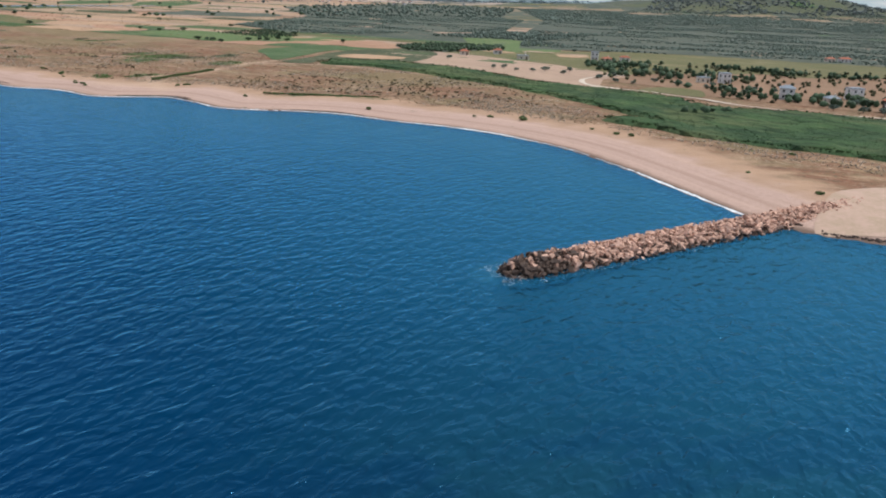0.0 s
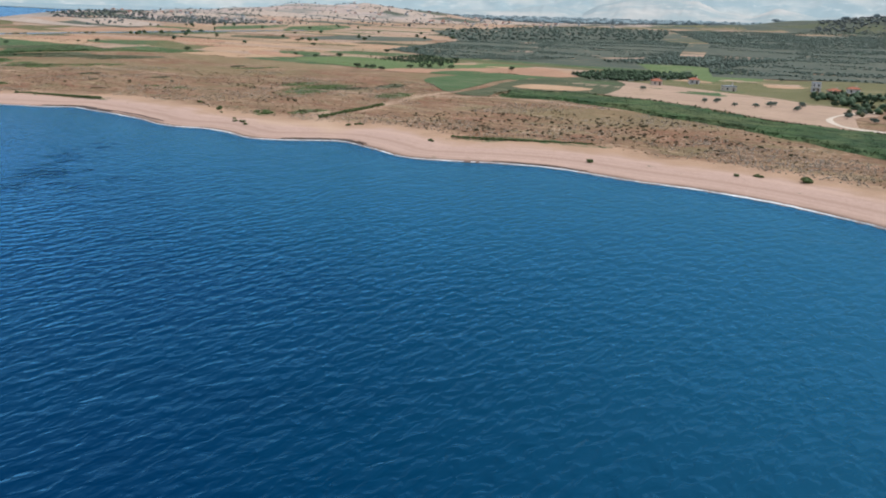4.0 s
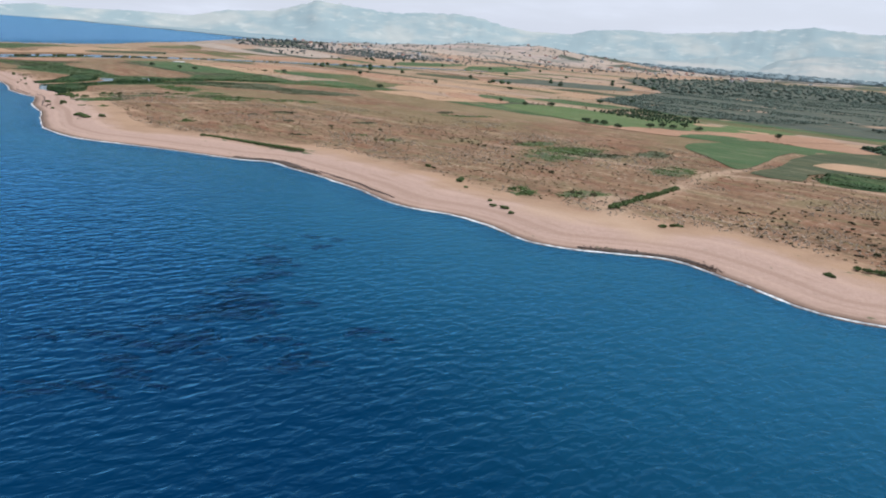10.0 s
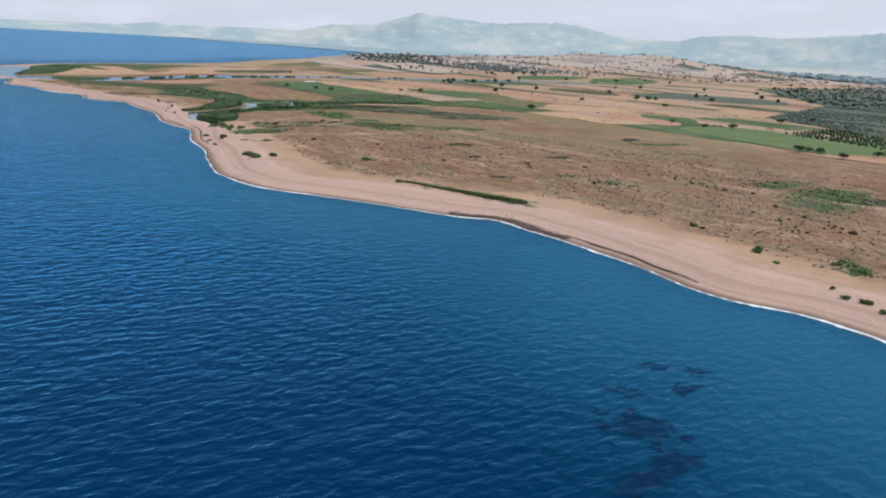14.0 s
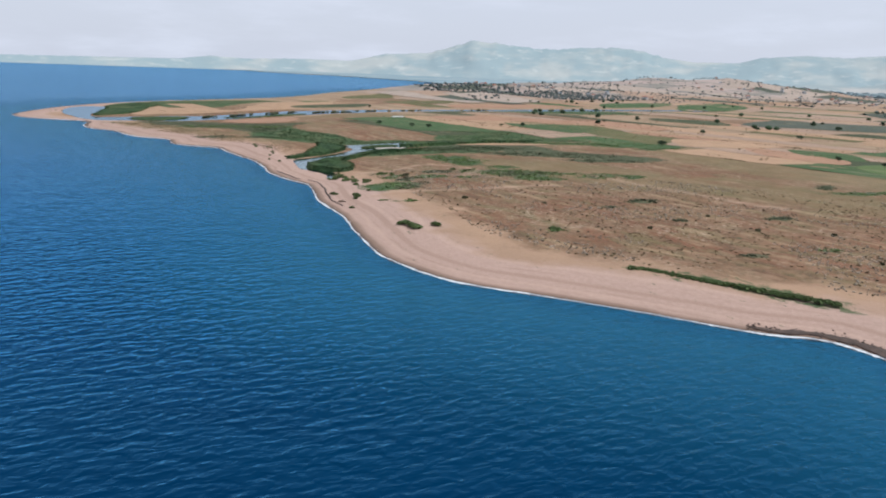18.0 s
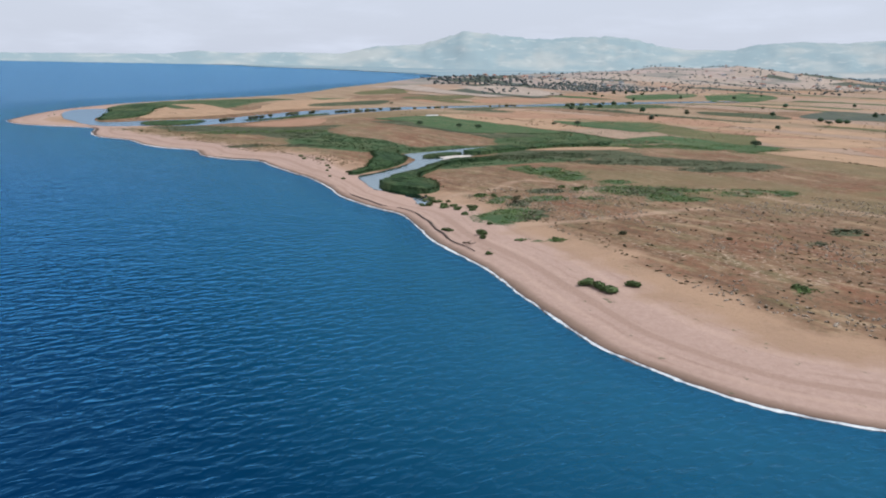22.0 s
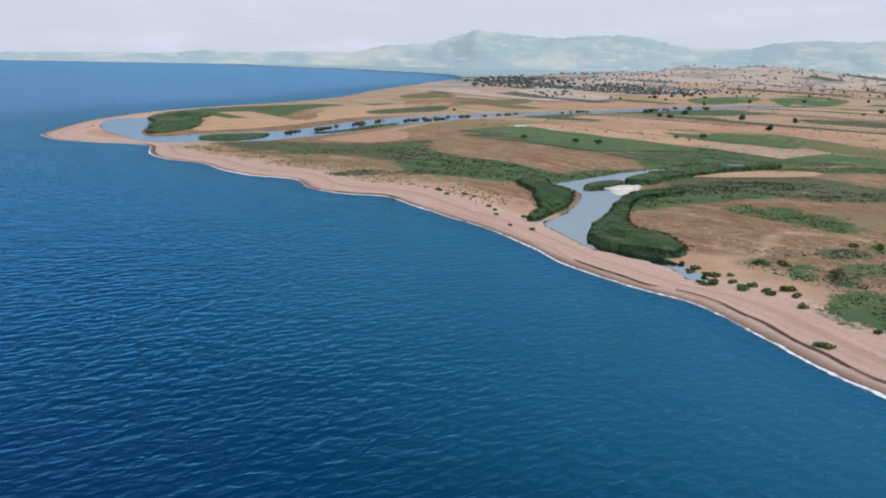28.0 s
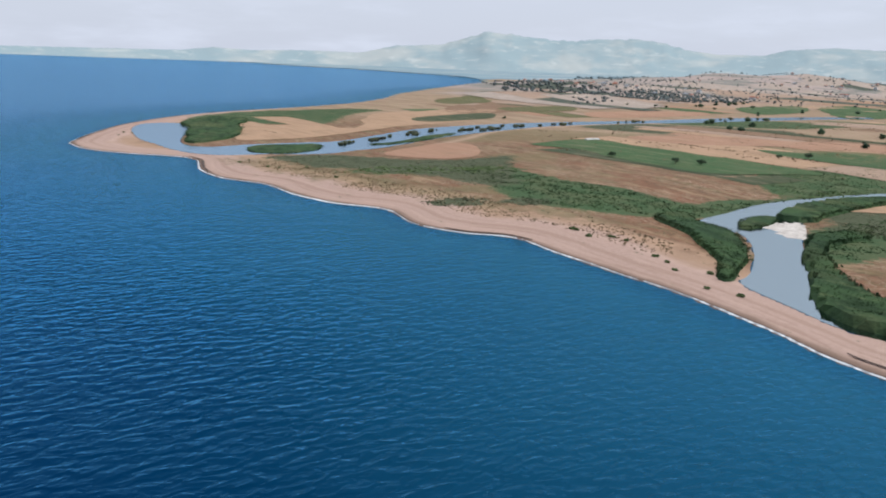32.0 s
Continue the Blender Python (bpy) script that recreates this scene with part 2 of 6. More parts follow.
def sea_material(name, deep, clear, shoal, rough=0.12, waves=1.0, gloss=(1, 1, 1), shining=1.0, ragged=0.0, through_tint=(0.22, 0.72, 0.82), far_gloss=None, teal=(0.0006, 0.031, 0.068)):
    """Water: gloss over a coloured body that lets the bed through, most where it is shallow."""
    m = Mat(name)
    big, tint = m.noise(0.006, 3, 0.5, (1, 2.2, 1), 20), m.noise(0.03, 4, 0.55, (1, 2.5, 1), 15)
    body = m.mix(m.ramp(big, 0.4, 0.65), deep[0], deep[1])
    body = m.mix(m.ramp(tint, 0.45, 0.7, 0, 0.5), body, deep[2])
    cloudy = m.ramp(m.noise(0.055, 4, 0.55, (1, 2.0, 1), 25), 0.47, 0.60)
    body = m.mix(m.attr("silt"), body, m.mix(cloudy, (0.012, 0.044, 0.044), (0.006, 0.020, 0.040)))
    body = m.mix(m.ramp(m.attr("depth"), 1.8, 4.2, 0.8, 0), body, teal)
    body = m.mix(m.ramp(m.attr("depth"), 0.0, 3.4, 0.95, 0), body, shoal)
    swell = m.noise(0.13, 3, 0.55, (0.75, 1.2, 1), 50, 0.4)
    chop = m.noise(0.58, 2, 0.45, (0.74, 1.25, 1), 60, 0.35)
    ripple = m.noise(2.3, 3, 0.6, (0.85, 1.2, 1), 68, 0.4)
    h = m.math("ADD", m.math("MULTIPLY", swell, 0.6), m.math("ADD", m.math("MULTIPLY", chop, 0.85), m.math("MULTIPLY", ripple, 0.07)))
    m.bump(h, 1.0, waves)
    m.put(m.math("ADD", m.ramp(m.attr("depth"), 0.5, 6.0, 1.3 * waves, waves), m.math("MULTIPLY", m.attr("silt"), 0.35 * waves)), m.n["Bump"].inputs["Distance"])
    out = m.n["Material Output"].inputs["Surface"]
    bump = m.b.inputs["Normal"].links[0].from_socket
    matt, shine, edge = m.n.new("ShaderNodeBsdfDiffuse"), m.n.new("ShaderNodeBsdfGlossy"), m.n.new("ShaderNodeFresnel")
    m.put(body, matt.inputs["Color"])
    # reflection tint painted by viewing angle: paler, greyer gloss on far water
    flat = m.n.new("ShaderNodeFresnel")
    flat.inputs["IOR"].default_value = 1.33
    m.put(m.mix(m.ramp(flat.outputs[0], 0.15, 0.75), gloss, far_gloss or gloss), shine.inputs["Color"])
    shine.inputs["Roughness"].default_value, edge.inputs["IOR"].default_value = rough, 1.33
    for node in (matt, shine, edge):
        m.l.new(bump, node.inputs["Normal"])
    water = m.n.new("ShaderNodeMixShader")
    m.l.new(m.math("MINIMUM", m.math("MULTIPLY", m.math("POWER", edge.outputs[0], 1.35), shining), 1.0), water.inputs["Fac"])
    m.l.new(matt.outputs[0], water.inputs[1])
    m.l.new(shine.outputs[0], water.inputs[2])
    m.n.remove(m.b)
    t = m.n.new("ShaderNodeBsdfTransparent")
    t.inputs["Color"].default_value = (*through_tint, 1)
    x = m.n.new("ShaderNodeMixShader")
    fade = m.attr("depth")
    if ragged:
        fade = m.math("ADD", fade, m.math("MULTIPLY", m.math("SUBTRACT", m.noise(0.9, 4, 0.6), 0.5), ragged))
    m.put(m.ramp(fade, 0.0, 4.0, clear[0], clear[1]), x.inputs["Fac"])
    m.l.new(t.outputs[0], x.inputs[1])
    m.l.new(water.outputs[0], x.inputs[2])
    m.l.new(x.outputs[0], out)
    return m.m


# distance haze is put into the base colour, plus a faint emission
def hazed_far_material(name, low, high, haze_glow):
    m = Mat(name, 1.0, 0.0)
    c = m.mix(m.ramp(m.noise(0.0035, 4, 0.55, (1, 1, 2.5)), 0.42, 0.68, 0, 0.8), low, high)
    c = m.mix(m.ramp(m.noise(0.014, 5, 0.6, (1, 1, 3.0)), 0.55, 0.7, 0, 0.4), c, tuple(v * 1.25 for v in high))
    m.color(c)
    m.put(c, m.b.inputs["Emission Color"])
    m.b.inputs["Emission Strength"].default_value = haze_glow
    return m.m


def rows_material(name, soil, crop, turn, gap, share):
    """A tilled or sown field with its rows."""
    m = Mat(name, 0.95, 0.15)
    w = m.n.new("ShaderNodeTexWave")
    mp = m.n.new("ShaderNodeMapping")
    mp.inputs["Rotation"].default_value = (0, 0, radians(turn))
    m.l.new(m.where, mp.inputs["Vector"])
    m.l.new(mp.outputs["Vector"], w.inputs["Vector"])
    w.inputs["Scale"].default_value, w.inputs["Distortion"].default_value = 0.314 / gap, 0.6
    rows = m.ramp(m.math("ADD", w.outputs["Fac"], m.math("MULTIPLY", m.noise(0.3, 4), 0.6)), 1.3 - share, 1.55 - share)
    c = m.mix(rows, soil, crop)
    c = m.mix(m.ramp(m.noise(0.05, 5, 0.66, (1, 6, 1), -24), 0.47, 0.62, 0, 0.7), c, tuple(0.4 * v + 0.6 * w for v, w in zip(c_mean(soil, crop), (0.15, 0.125, 0.068))))
    c = m.mix(m.ramp(m.noise(0.028, 5, 0.66, (1, 5, 1), -22), 0.54, 0.66, 0, 0.6), c, tuple(0.45 * v + 0.55 * w for v, w in zip(c_mean(soil, crop), (0.42, 0.31, 0.21))))
    c = m.mix(m.ramp(m.noise(0.45, 4, 0.7), 0.52, 0.7, 0, 0.55), c, tuple(v * 0.62 for v in c_mean(soil, crop)))
    c = m.mix(m.ramp(m.noise(0.035, 5, 0.6), 0.42, 0.66, 0, 0.65), c, tuple(0.5 * (a + b) * 0.8 for a, b in zip(soil, crop)))
    c = m.mix(m.math("MULTIPLY", m.chance(), 0.35), c, tuple(v * 0.7 for v in c_mean(soil, crop)))
    m.color(c)
    m.bump(rows, 0.5, 0.2)
    return m.m


def c_mean(a, b):
    return tuple(0.5 * (x + y) for x, y in zip(a, b))


EARTH = ground_material()
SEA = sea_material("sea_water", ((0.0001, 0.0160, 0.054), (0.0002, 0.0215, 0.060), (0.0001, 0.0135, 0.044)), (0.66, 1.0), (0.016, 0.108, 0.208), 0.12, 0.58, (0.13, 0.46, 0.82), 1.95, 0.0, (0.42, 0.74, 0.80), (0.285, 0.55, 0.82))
WEEDY = sea_material("water_over_weed", ((0.004, 0.016, 0.052), (0.005, 0.019, 0.060), (0.004, 0.013, 0.044)), (0.0, 0.84), (0.004, 0.016, 0.052), 0.12, 0.56, (0.14, 0.46, 0.79), 1.5, 2.6, (1, 1, 1))
POND = sea_material("pond_water", ((0.082, 0.108, 0.108), (0.070, 0.096, 0.098), (0.060, 0.082, 0.086)), (0.9, 0.97), (0.09, 0.11, 0.10), 0.06, 0.05, (0.52, 0.60, 0.62))
LAKE = sea_material("lake_water", ((0.026, 0.066, 0.098), (0.040, 0.085, 0.110), (0.020, 0.052, 0.084)), (0.9, 0.97), (0.06, 0.10, 0.12), 0.06, 0.06, (0.44, 0.57, 0.68))
MOUNTAIN = hazed_far_material("haze_tinted_mountain", (0.240, 0.305, 0.325), (0.365, 0.382, 0.368), 0.235)
ROCK = plain("boulder", (0.70, 0.445, 0.335), (0.34, 0.20, 0.145), 0.9, 0.9, 0.3, 0.08, False)
ROCK_JOINED = plain("boulder_rest", (0.70, 0.445, 0.335), (0.34, 0.20, 0.145), 0.9, 0.9, 0.3, 0.08, True)
ROCK_WET_AND_GAPS = plain("wet_boulder_and_gap_shade", (0.100, 0.066, 0.050), (0.048, 0.034, 0.028), 0.9, 0.7, 0.2, 0.06, False)


# ---- plan ----
def curve_through(points, step=6.0, closed=False):
    """A smooth line through plan points, with a point every few metres."""
    p = np.array(points, float).reshape(-1, 2)
    n = len(p)
    out = []
    for i in range(n if closed else n - 1):
        a, b, c, d = (p[(i + k) % n] if closed else p[min(max(i + k, 0), n - 1)] for k in (-1, 0, 1, 2))
        k = max(2, min(24, int(np.linalg.norm(c - b) / step)))
        t = np.linspace(0, 1, k, endpoint=False)[:, None]
        out.append(0.5 * (2 * b + (c - a) * t + (2 * a - 5 * b + 4 * c - d) * t ** 2 + (3 * b - a - 3 * c + d) * t ** 3))
    if not closed:
        out.append(p[-1:])
    return np.concatenate(out)


def inside(poly, x, y):
    """Which places lie in a closed plan line."""
    r = np.zeros(x.shape, bool)
    q = np.roll(poly, -1, 0)
    for (x0, y0), (x1, y1) in zip(poly, q):
        if y0 != y1:
            r ^= ((y0 > y) != (y1 > y)) & (x < (x1 - x0) * (y - y0) / (y1 - y0) + x0)
    return r


def away(line, x, y, closed=False):
    """The distance of places from a plan line."""
    best = np.full(x.shape, 1e12)
    q = np.roll(line, -1, 0)
    for (x0, y0), (x1, y1) in list(zip(line, q))[: None if closed else -1]:
        dx, dy = x1 - x0, y1 - y0
        t = np.clip(((x - x0) * dx + (y - y0) * dy) / (dx * dx + dy * dy + 1e-9), 0, 1)
        best = np.minimum(best, (x - x0 - t * dx) ** 2 + (y - y0 - t * dy) ** 2)
    return np.sqrt(best)


# the coast, from the harbour past the breakwater and the bay to the spit, then the far shore of the gulf
COAST_BAY = [(4600, -1500), (900, -160), (240, 50), (120, 101), (84, 117.5), (70, 122.5), (61, 126.5), (56, 131), (52, 137), (45.5, 154), (38, 174), (28, 194), (14.5, 209),
             (0, 219.5), (-16, 226), (-32, 235), (-46, 237.5), (-58, 237), (-69, 238.5), (-80, 248.5), (-90, 256), (-99, 254.5), (-107, 252.5), (-115, 253.5), (-124, 260.5), (-133, 265),
             (-142, 265.5), (-150, 269), (-160, 276.5), (-173, 284), (-184, 289), (-193, 293.5), (-202, 291)]
COAST_CUSPS = [(-217, 291), (-235, 290), (-251, 289), (-268, 295), (-276, 300.5), (-291, 314), (-305, 327), (-321, 338.5), (-331, 348.5), (-343, 360), (-354, 364), (-371, 373), (-380, 381),
               (-398, 394), (-411, 400.5), (-425, 408), (-440, 416.5), (-452, 414), (-466, 415.5), (-482, 426.5), (-499, 425), (-515, 429), (-533, 437), (-552, 437.5), (-571, 447),
               (-590, 463), (-604, 464), (-622, 458), (-641, 456), (-659, 462)]
COAST_GULF = [(-670, 470), (-701, 506), (-729, 546), (-757, 609), (-769, 671), (-775, 735), (-791, 830), (-830, 938), (-880, 1050), (-930, 1200), (-985, 1440), (-1120, 1760), (-1480, 2230),
              (-1785, 2440), (-2230, 2720), (-2650, 2860), (-3300, 3280), (-3850, 3080), (-4250, 2700), (-4500, 2100), (-4700, 1500), (-5200, 1200)]
COAST = curve_through(COAST_BAY + COAST_CUSPS + COAST_GULF, 4.0)
LAND = np.concatenate([COAST, [(-5200, 5200), (5200, 5200), (5200, -1500)]])
LAGOON = curve_through([(-411, 466), (-408, 484), (-402, 510), (-388, 538), (-372, 562), (-366, 556), (-386, 520), (-389, 494), (-387, 468), (-384, 448), (-380, 425), (-377, 406), (-373, 396),
                        (-364, 390), (-355, 387.5), (-347, 380), (-344.5, 375), (-347.5, 374.5), (-354, 382), (-362, 385.5), (-371, 388.5), (-380, 397), (-390, 407.5), (-390, 417), (-393, 438), (-399, 456)], 3.0, True)
SPIT_LAKE = curve_through([(-700, 524), (-722, 550), (-716, 567), (-692, 560), (-657, 517), (-632, 495), (-618, 496), (-614, 516), (-602, 545), (-598, 557), (-604, 597), (-611, 641), (-609, 675), (-597, 735), (-579, 782), (-541, 868),
                           (-505, 967), (-450, 1075), (-395, 1150), (-390, 1140), (-440, 1040), (-486, 935), (-516, 864), (-550, 796), (-570, 730), (-574, 679), (-576, 649), (-575, 617), (-571, 579), (-568, 552), (-569, 534),
                           (-571, 511), (-584, 495), (-593, 481), (-603, 476), (-621, 479), (-639, 487), (-662, 497)], 5.0, True)


def relief(x, y):
    """The height of the ground, and its way from the shore."""
    x, y = np.asarray(x, float), np.asarray(y, float)
    d = away(COAST, x, y) * np.where(inside(LAND, x, y), 1, -1)
    z = np.where(d < 0, np.maximum((0.064 - 0.032 * np.clip((x + 175) / 125, 0, 1) - 0.024 * np.clip((-x - 300) / 100, 0, 1)) * d, -12.0), np.where(d < 11, 0.11 * d, 1.21 + 0.6 * (1 - np.exp(-(d - 11) / 30))))
    wob = np.sin(x * 0.11 + 1.7 * np.sin(y * 0.043)) * np.sin(y * 0.13 + 1.3 * np.sin(x * 0.037))
    z = z + np.where(d > 12, 0.22, 0.05) * wob * np.clip(d / 10, 0, 1)
    for lake, bank in ((LAGOON, 0.05), (SPIT_LAKE, 0.022)):
        s = away(lake, x, y, True) * np.where(inside(lake, x, y), -1, 1)
        z = np.minimum(z, np.maximum(0.10 + np.where(s > 0, bank, 0.28) * s, -0.9))
    for mx, my, sx, sy, turn, top in ((-665, 2020, 250, 170, 10, 26), (-470, 1990, 190, 150, 0, 14), (-800, 1700, 240, 230, 0, 14), (-820, 1330, 130, 150, 0, 12), (-720, 1090, 110, 60, 20, 6), (742, 1900, 300, 190, 0, 36), (480, 1980, 420, 200, 0, 12)):
        c, s = math.cos(radians(turn)), math.sin(radians(turn))
        u, v = (x - mx) * c + (y - my) * s, -(x - mx) * s + (y - my) * c
        z = z + np.where(d > 0, top * np.exp(-(u / sx) ** 2 - (v / sy) ** 2) * (1 + 0.25 * np.sin(u / 47) * np.sin(v / 39 + u / 90)), 0)
    return z, d


def spaced(fine0, fine1, step, low, high, grow=1.13):
    a = list(np.arange(fine0, fine1, step))
    s = step
    while a[-1] < high:
        s *= grow
        a.append(a[-1] + min(s, 130))
    s = step
    while a[0] > low:
        s *= grow
        a.insert(0, a[0] - min(s, 130))
    return np.array(a)


def sheet(name, xs, ys, z, material, attrs=()):
    """One mesh over a grid of plan lines."""
    nx, ny = len(xs), len(ys)
    X, Y = np.meshgrid(xs, ys)
    co = np.stack([X, Y, z], -1).reshape(-1, 3)
    i = (np.arange(ny - 1)[:, None] * nx + np.arange(nx - 1)).reshape(-1)
    quads = np.stack([i, i + 1, i + nx + 1, i + nx], -1)
    me = bpy.data.meshes.new(name)
    me.vertices.add(len(co))
    me.vertices.foreach_set("co", co.ravel())
    me.loops.add(quads.size)
    me.loops.foreach_set("vertex_index", quads.ravel().astype(np.int32))
    me.polygons.add(len(quads))
    me.polygons.foreach_set("loop_start", np.arange(0, quads.size, 4, dtype=np.int32))
    me.polygons.foreach_set("use_smooth", np.ones(len(quads), bool))
    for key, values in attrs:
        me.attributes.new(key, "FLOAT", "POINT").data.foreach_set("value", np.asarray(values, np.float32).ravel())
    me.update()
    me.validate()
    me.materials.append(material)
    return new(name, me)


def step_up(v, a, b):
    t = np.clip((v - a) / (b - a), 0, 1)
    return t * t * (3 - 2 * t)


gx, gy = spaced(-725, 165, 2.6, -5000, 5000), np.concatenate([spaced(80, 570, 2.6, -1600, 570)[:-1], spaced(570, 1040, 5.5, 560, 5000)[1:]])
gy = np.unique(gy.round(3))
GX, GY = np.meshgrid(gx, gy)
GZ, GD = relief(GX, GY)
farm = step_up(GD + 18 * np.sin(GX * 0.021) * np.sin(GY * 0.017 + 1), 165, 230) * step_up(GX, -560, -420)
farm = np.maximum(farm, step_up(GY, 640, 720))
STANDS, RUSHES = [], []


def stand(kind, *rounds):
    """Stands of growth on the plain, each an uneven round: centre, half length, half width, turn."""
    STANDS.extend((kind, *e) for e in rounds)


def rush(outline, tall, old=False):
    """A larger bed of rushes inside a closed plan line."""
    RUSHES.append((outline, tall, old))


stand("mixed", (-134, 369, 20.8, 9, 78), (-100, 357, 12.1, 5.8, 80), (-127, 293, 4.3, 2.5, 93), (-113, 300, 6.2, 3.8, 69), (-331, 388, 6.0, 3.3, 101), (-335, 439, 9.1, 6.8, 74), (-320, 416, 7.4, 1.8, 101), (-311, 422, 9.2, 5.8, 49), (-293, 433, 8.4, 3.1, 35),
      (-311, 401, 4.6, 3.0, 50), (-306, 346, 1.1, 0.8, 80), (-382, 537, 21.8, 14, 54), (-361, 544, 19.5, 12, 54))
stand("mixed", (-338, 553, 25.4, 9, 38), (-293, 559, 14.4, 8.3, 52), (-366, 619, 31.8, 12, 47), (-199, 459, 12.9, 3.4, 48), (-279, 435, 8.5, 5.2, 68), (-301, 423, 13.2, 8.3, 64), (-138, 375, 12.5, 6.2, 67), (-147, 384, 9.1, 4.5, 64), (-116, 299, 5.4, 2.7, 65),
      (-129, 297, 3.1, 1.6, 77), (-126, 293, 2.3, 1.2, 77), (-186, 352, 3.7, 2.3, 87), (-512, 489, 24.8, 11, 51))
stand("lush", (-319, 368, 10.4, 6.9, 92), (-321, 394, 5.7, 4.1, 57), (-352, 446, 7.1, 3.8, 102), (-343, 444, 9.2, 6.1, 94), (-329, 434, 6.3, 4.4, 84), (-315, 434, 5.5, 3.8, 66), (-294, 414, 7.5, 4.7, 70), (-288, 414, 5.7, 3.4, 54), (-300, 349, 2.1, 1.5, 65),
      (-339, 392, 2.9, 1.8, 102), (-313, 568, 21.8, 10, 65), (-199, 354, 2.8, 1.2, 51), (-252, 336, 3.4, 1.7, 107), (-269, 441, 5.8, 3.5, 79), (-134, 373, 9.3, 4.4, 77), (-494, 507, 13.2, 7.8, 55))
stand("old", (-110, 393, 10.3, 4.9, 79), (-314, 372, 8.8, 3.5, 100), (-324, 386, 5.7, 2.8, 100), (-326, 406, 5.9, 4.2, 50), (-302, 423, 9.7, 5.8, 80), (-360, 489, 23.5, 9, 35), (-322, 490, 27.7, 9, 35), (-294, 485, 15.8, 6.8, 38), (-250, 391, 5.2, 3.3, 73), (-254, 375, 2.2, 1.5, 76),
      (-214, 388, 4.4, 2.1, 55), (-211, 338, 3.2, 1.2, 45), (-211, 464, 7.0, 2.8, 85), (-233, 368, 2.3, 1.3, 61), (-124, 372, 11.9, 4.7, 53), (-470, 443, 8.3, 5.8, 53), (-455, 456, 7.3, 5.5, 72))
stand("sage", (-118, 372, 11.3, 5.9, 75), (-65, 331, 8.1, 3.4, 53), (-91, 354, 6.1, 3.0, 74), (-83, 523, 12.7, 4.4, 78), (-409, 694, 30.8, 17.9, 40), (-209, 357, 4.2, 1.7, 48), (-192, 356, 5.3, 1.9, 47), (-248, 456, 13.5, 4.2, 49), (-176, 444, 14.0, 6.0, 61), (-171, 365, 11.3, 4.0, 49),
      (-471, 469, 14.7, 8.1, 50), (-502, 551, 17.5, 12.2, 83))
rush([(-738, 600), (-745, 670), (-730, 740), (-705, 749), (-690, 690), (-655, 615), (-680, 588), (-660, 560), (-640, 530), (-700, 562)], 0.5)
rush([(-578, 487), (-566, 511), (-551, 514), (-530, 518), (-516, 531), (-508, 556), (-490, 520), (-471, 482), (-480, 472), (-497, 478), (-519, 476), (-534, 475), (-541, 470), (-563, 479)], 0.6, True)
rush([(-500, 496), (-485, 509), (-467, 502), (-444, 497), (-428, 490), (-418, 487), (-412, 505), (-400, 518), (-393, 541), (-390, 582), (-380, 576), (-384, 550), (-394, 520), (-402, 487), (-411, 474), (-416, 466), (-428, 457), (-444, 454), (-461, 460), (-485, 484)], 1.0)
rush([(-412, 560), (-404, 592), (-377, 600), (-332, 592), (-303, 577), (-327, 573), (-362, 558), (-382, 548), (-400, 530)], 0.7)
rush([(-394, 506), (-372, 531), (-342, 522), (-314, 510), (-280, 515), (-279, 499), (-310, 485), (-338, 488), (-372, 470), (-384, 490)], 0.5, True)
rush([(-384, 462), (-381, 478), (-370, 500), (-350, 506), (-345, 488), (-350, 470), (-366, 452), (-376, 437)], 1.0)
rush([(-552, 750), (-540, 812), (-503, 826), (-443, 824), (-419, 785), (-441, 740), (-492, 722)], 0.4, True)
rush([(-530, 845), (-470, 960), (-410, 930), (-440, 850), (-490, 835)], 0.4)
rush([(-64, 261), (-44, 263), (-22, 259), (-24, 262), (-44, 268)], 0.5)
rush([(-229, 311), (-210, 311), (-191, 307), (-192, 311), (-210, 315)], 0.5)
TRACKS = [([(-99, 306), (-95, 333), (-90, 360), (-83, 378), (-77, 406), (-65, 465), (-39, 540), (-20, 600)], 2.2), ([(-312, 359), (-306, 365), (-300, 374), (-292, 390), (-287, 398), (-281, 404)], 1.3), ([(-160, 372), (-120, 362), (-90, 362), (-60, 366), (-30, 352), (0, 336)], 1.8),
          ([(-110, 300), (-104, 280), (-96, 268)], 4.0), ([(-340, 376), (-345, 389), (-345, 394), (-340, 398), (-341, 411), (-336, 422), (-322, 423), (-315, 408), (-316, 398)], 1.0),
          ([(-120, 275), (-112, 272), (-104, 276)], 4.0), ([(-290, 440), (-250, 420), (-215, 405)], 1.4), ([(-550, 530), (-556, 577), (-562, 615), (-574, 683), (-556, 770), (-520, 860)], 3.0)]
# olive-tinged stretches of dry grass
SAGE = [[(-301, 587), (-244, 558), (-204, 521), (-180, 511), (-164, 473), (-185, 466), (-215, 477), (-261, 502)], [(-242, 465), (-213, 460), (-175, 445), (-163, 419), (-179, 414), (-199, 406), (-222, 423)],
        [(-298, 581), (-274, 598), (-242, 581), (-220, 548), (-219, 516), (-259, 501), (-273, 511), (-295, 544)], [(-340, 450), (-300, 470), (-240, 450), (-200, 420), (-250, 415), (-310, 420)],
        [(-120, 476), (-102, 481), (-80, 440), (-100, 420), (-115, 440)], [(-585, 468), (-560, 486), (-500, 464), (-440, 450), (-420, 440), (-470, 440), (-540, 452)], [(-60, 330), (-10, 345), (20, 310), (-20, 300)], [(-575, 620), (-570, 700), (-500, 705), (-500, 660), (-555, 600)]]
lush, dusky, worn, sage = np.zeros(GX.shape), np.zeros(GX.shape), np.zeros(GX.shape), np.zeros(GX.shape)
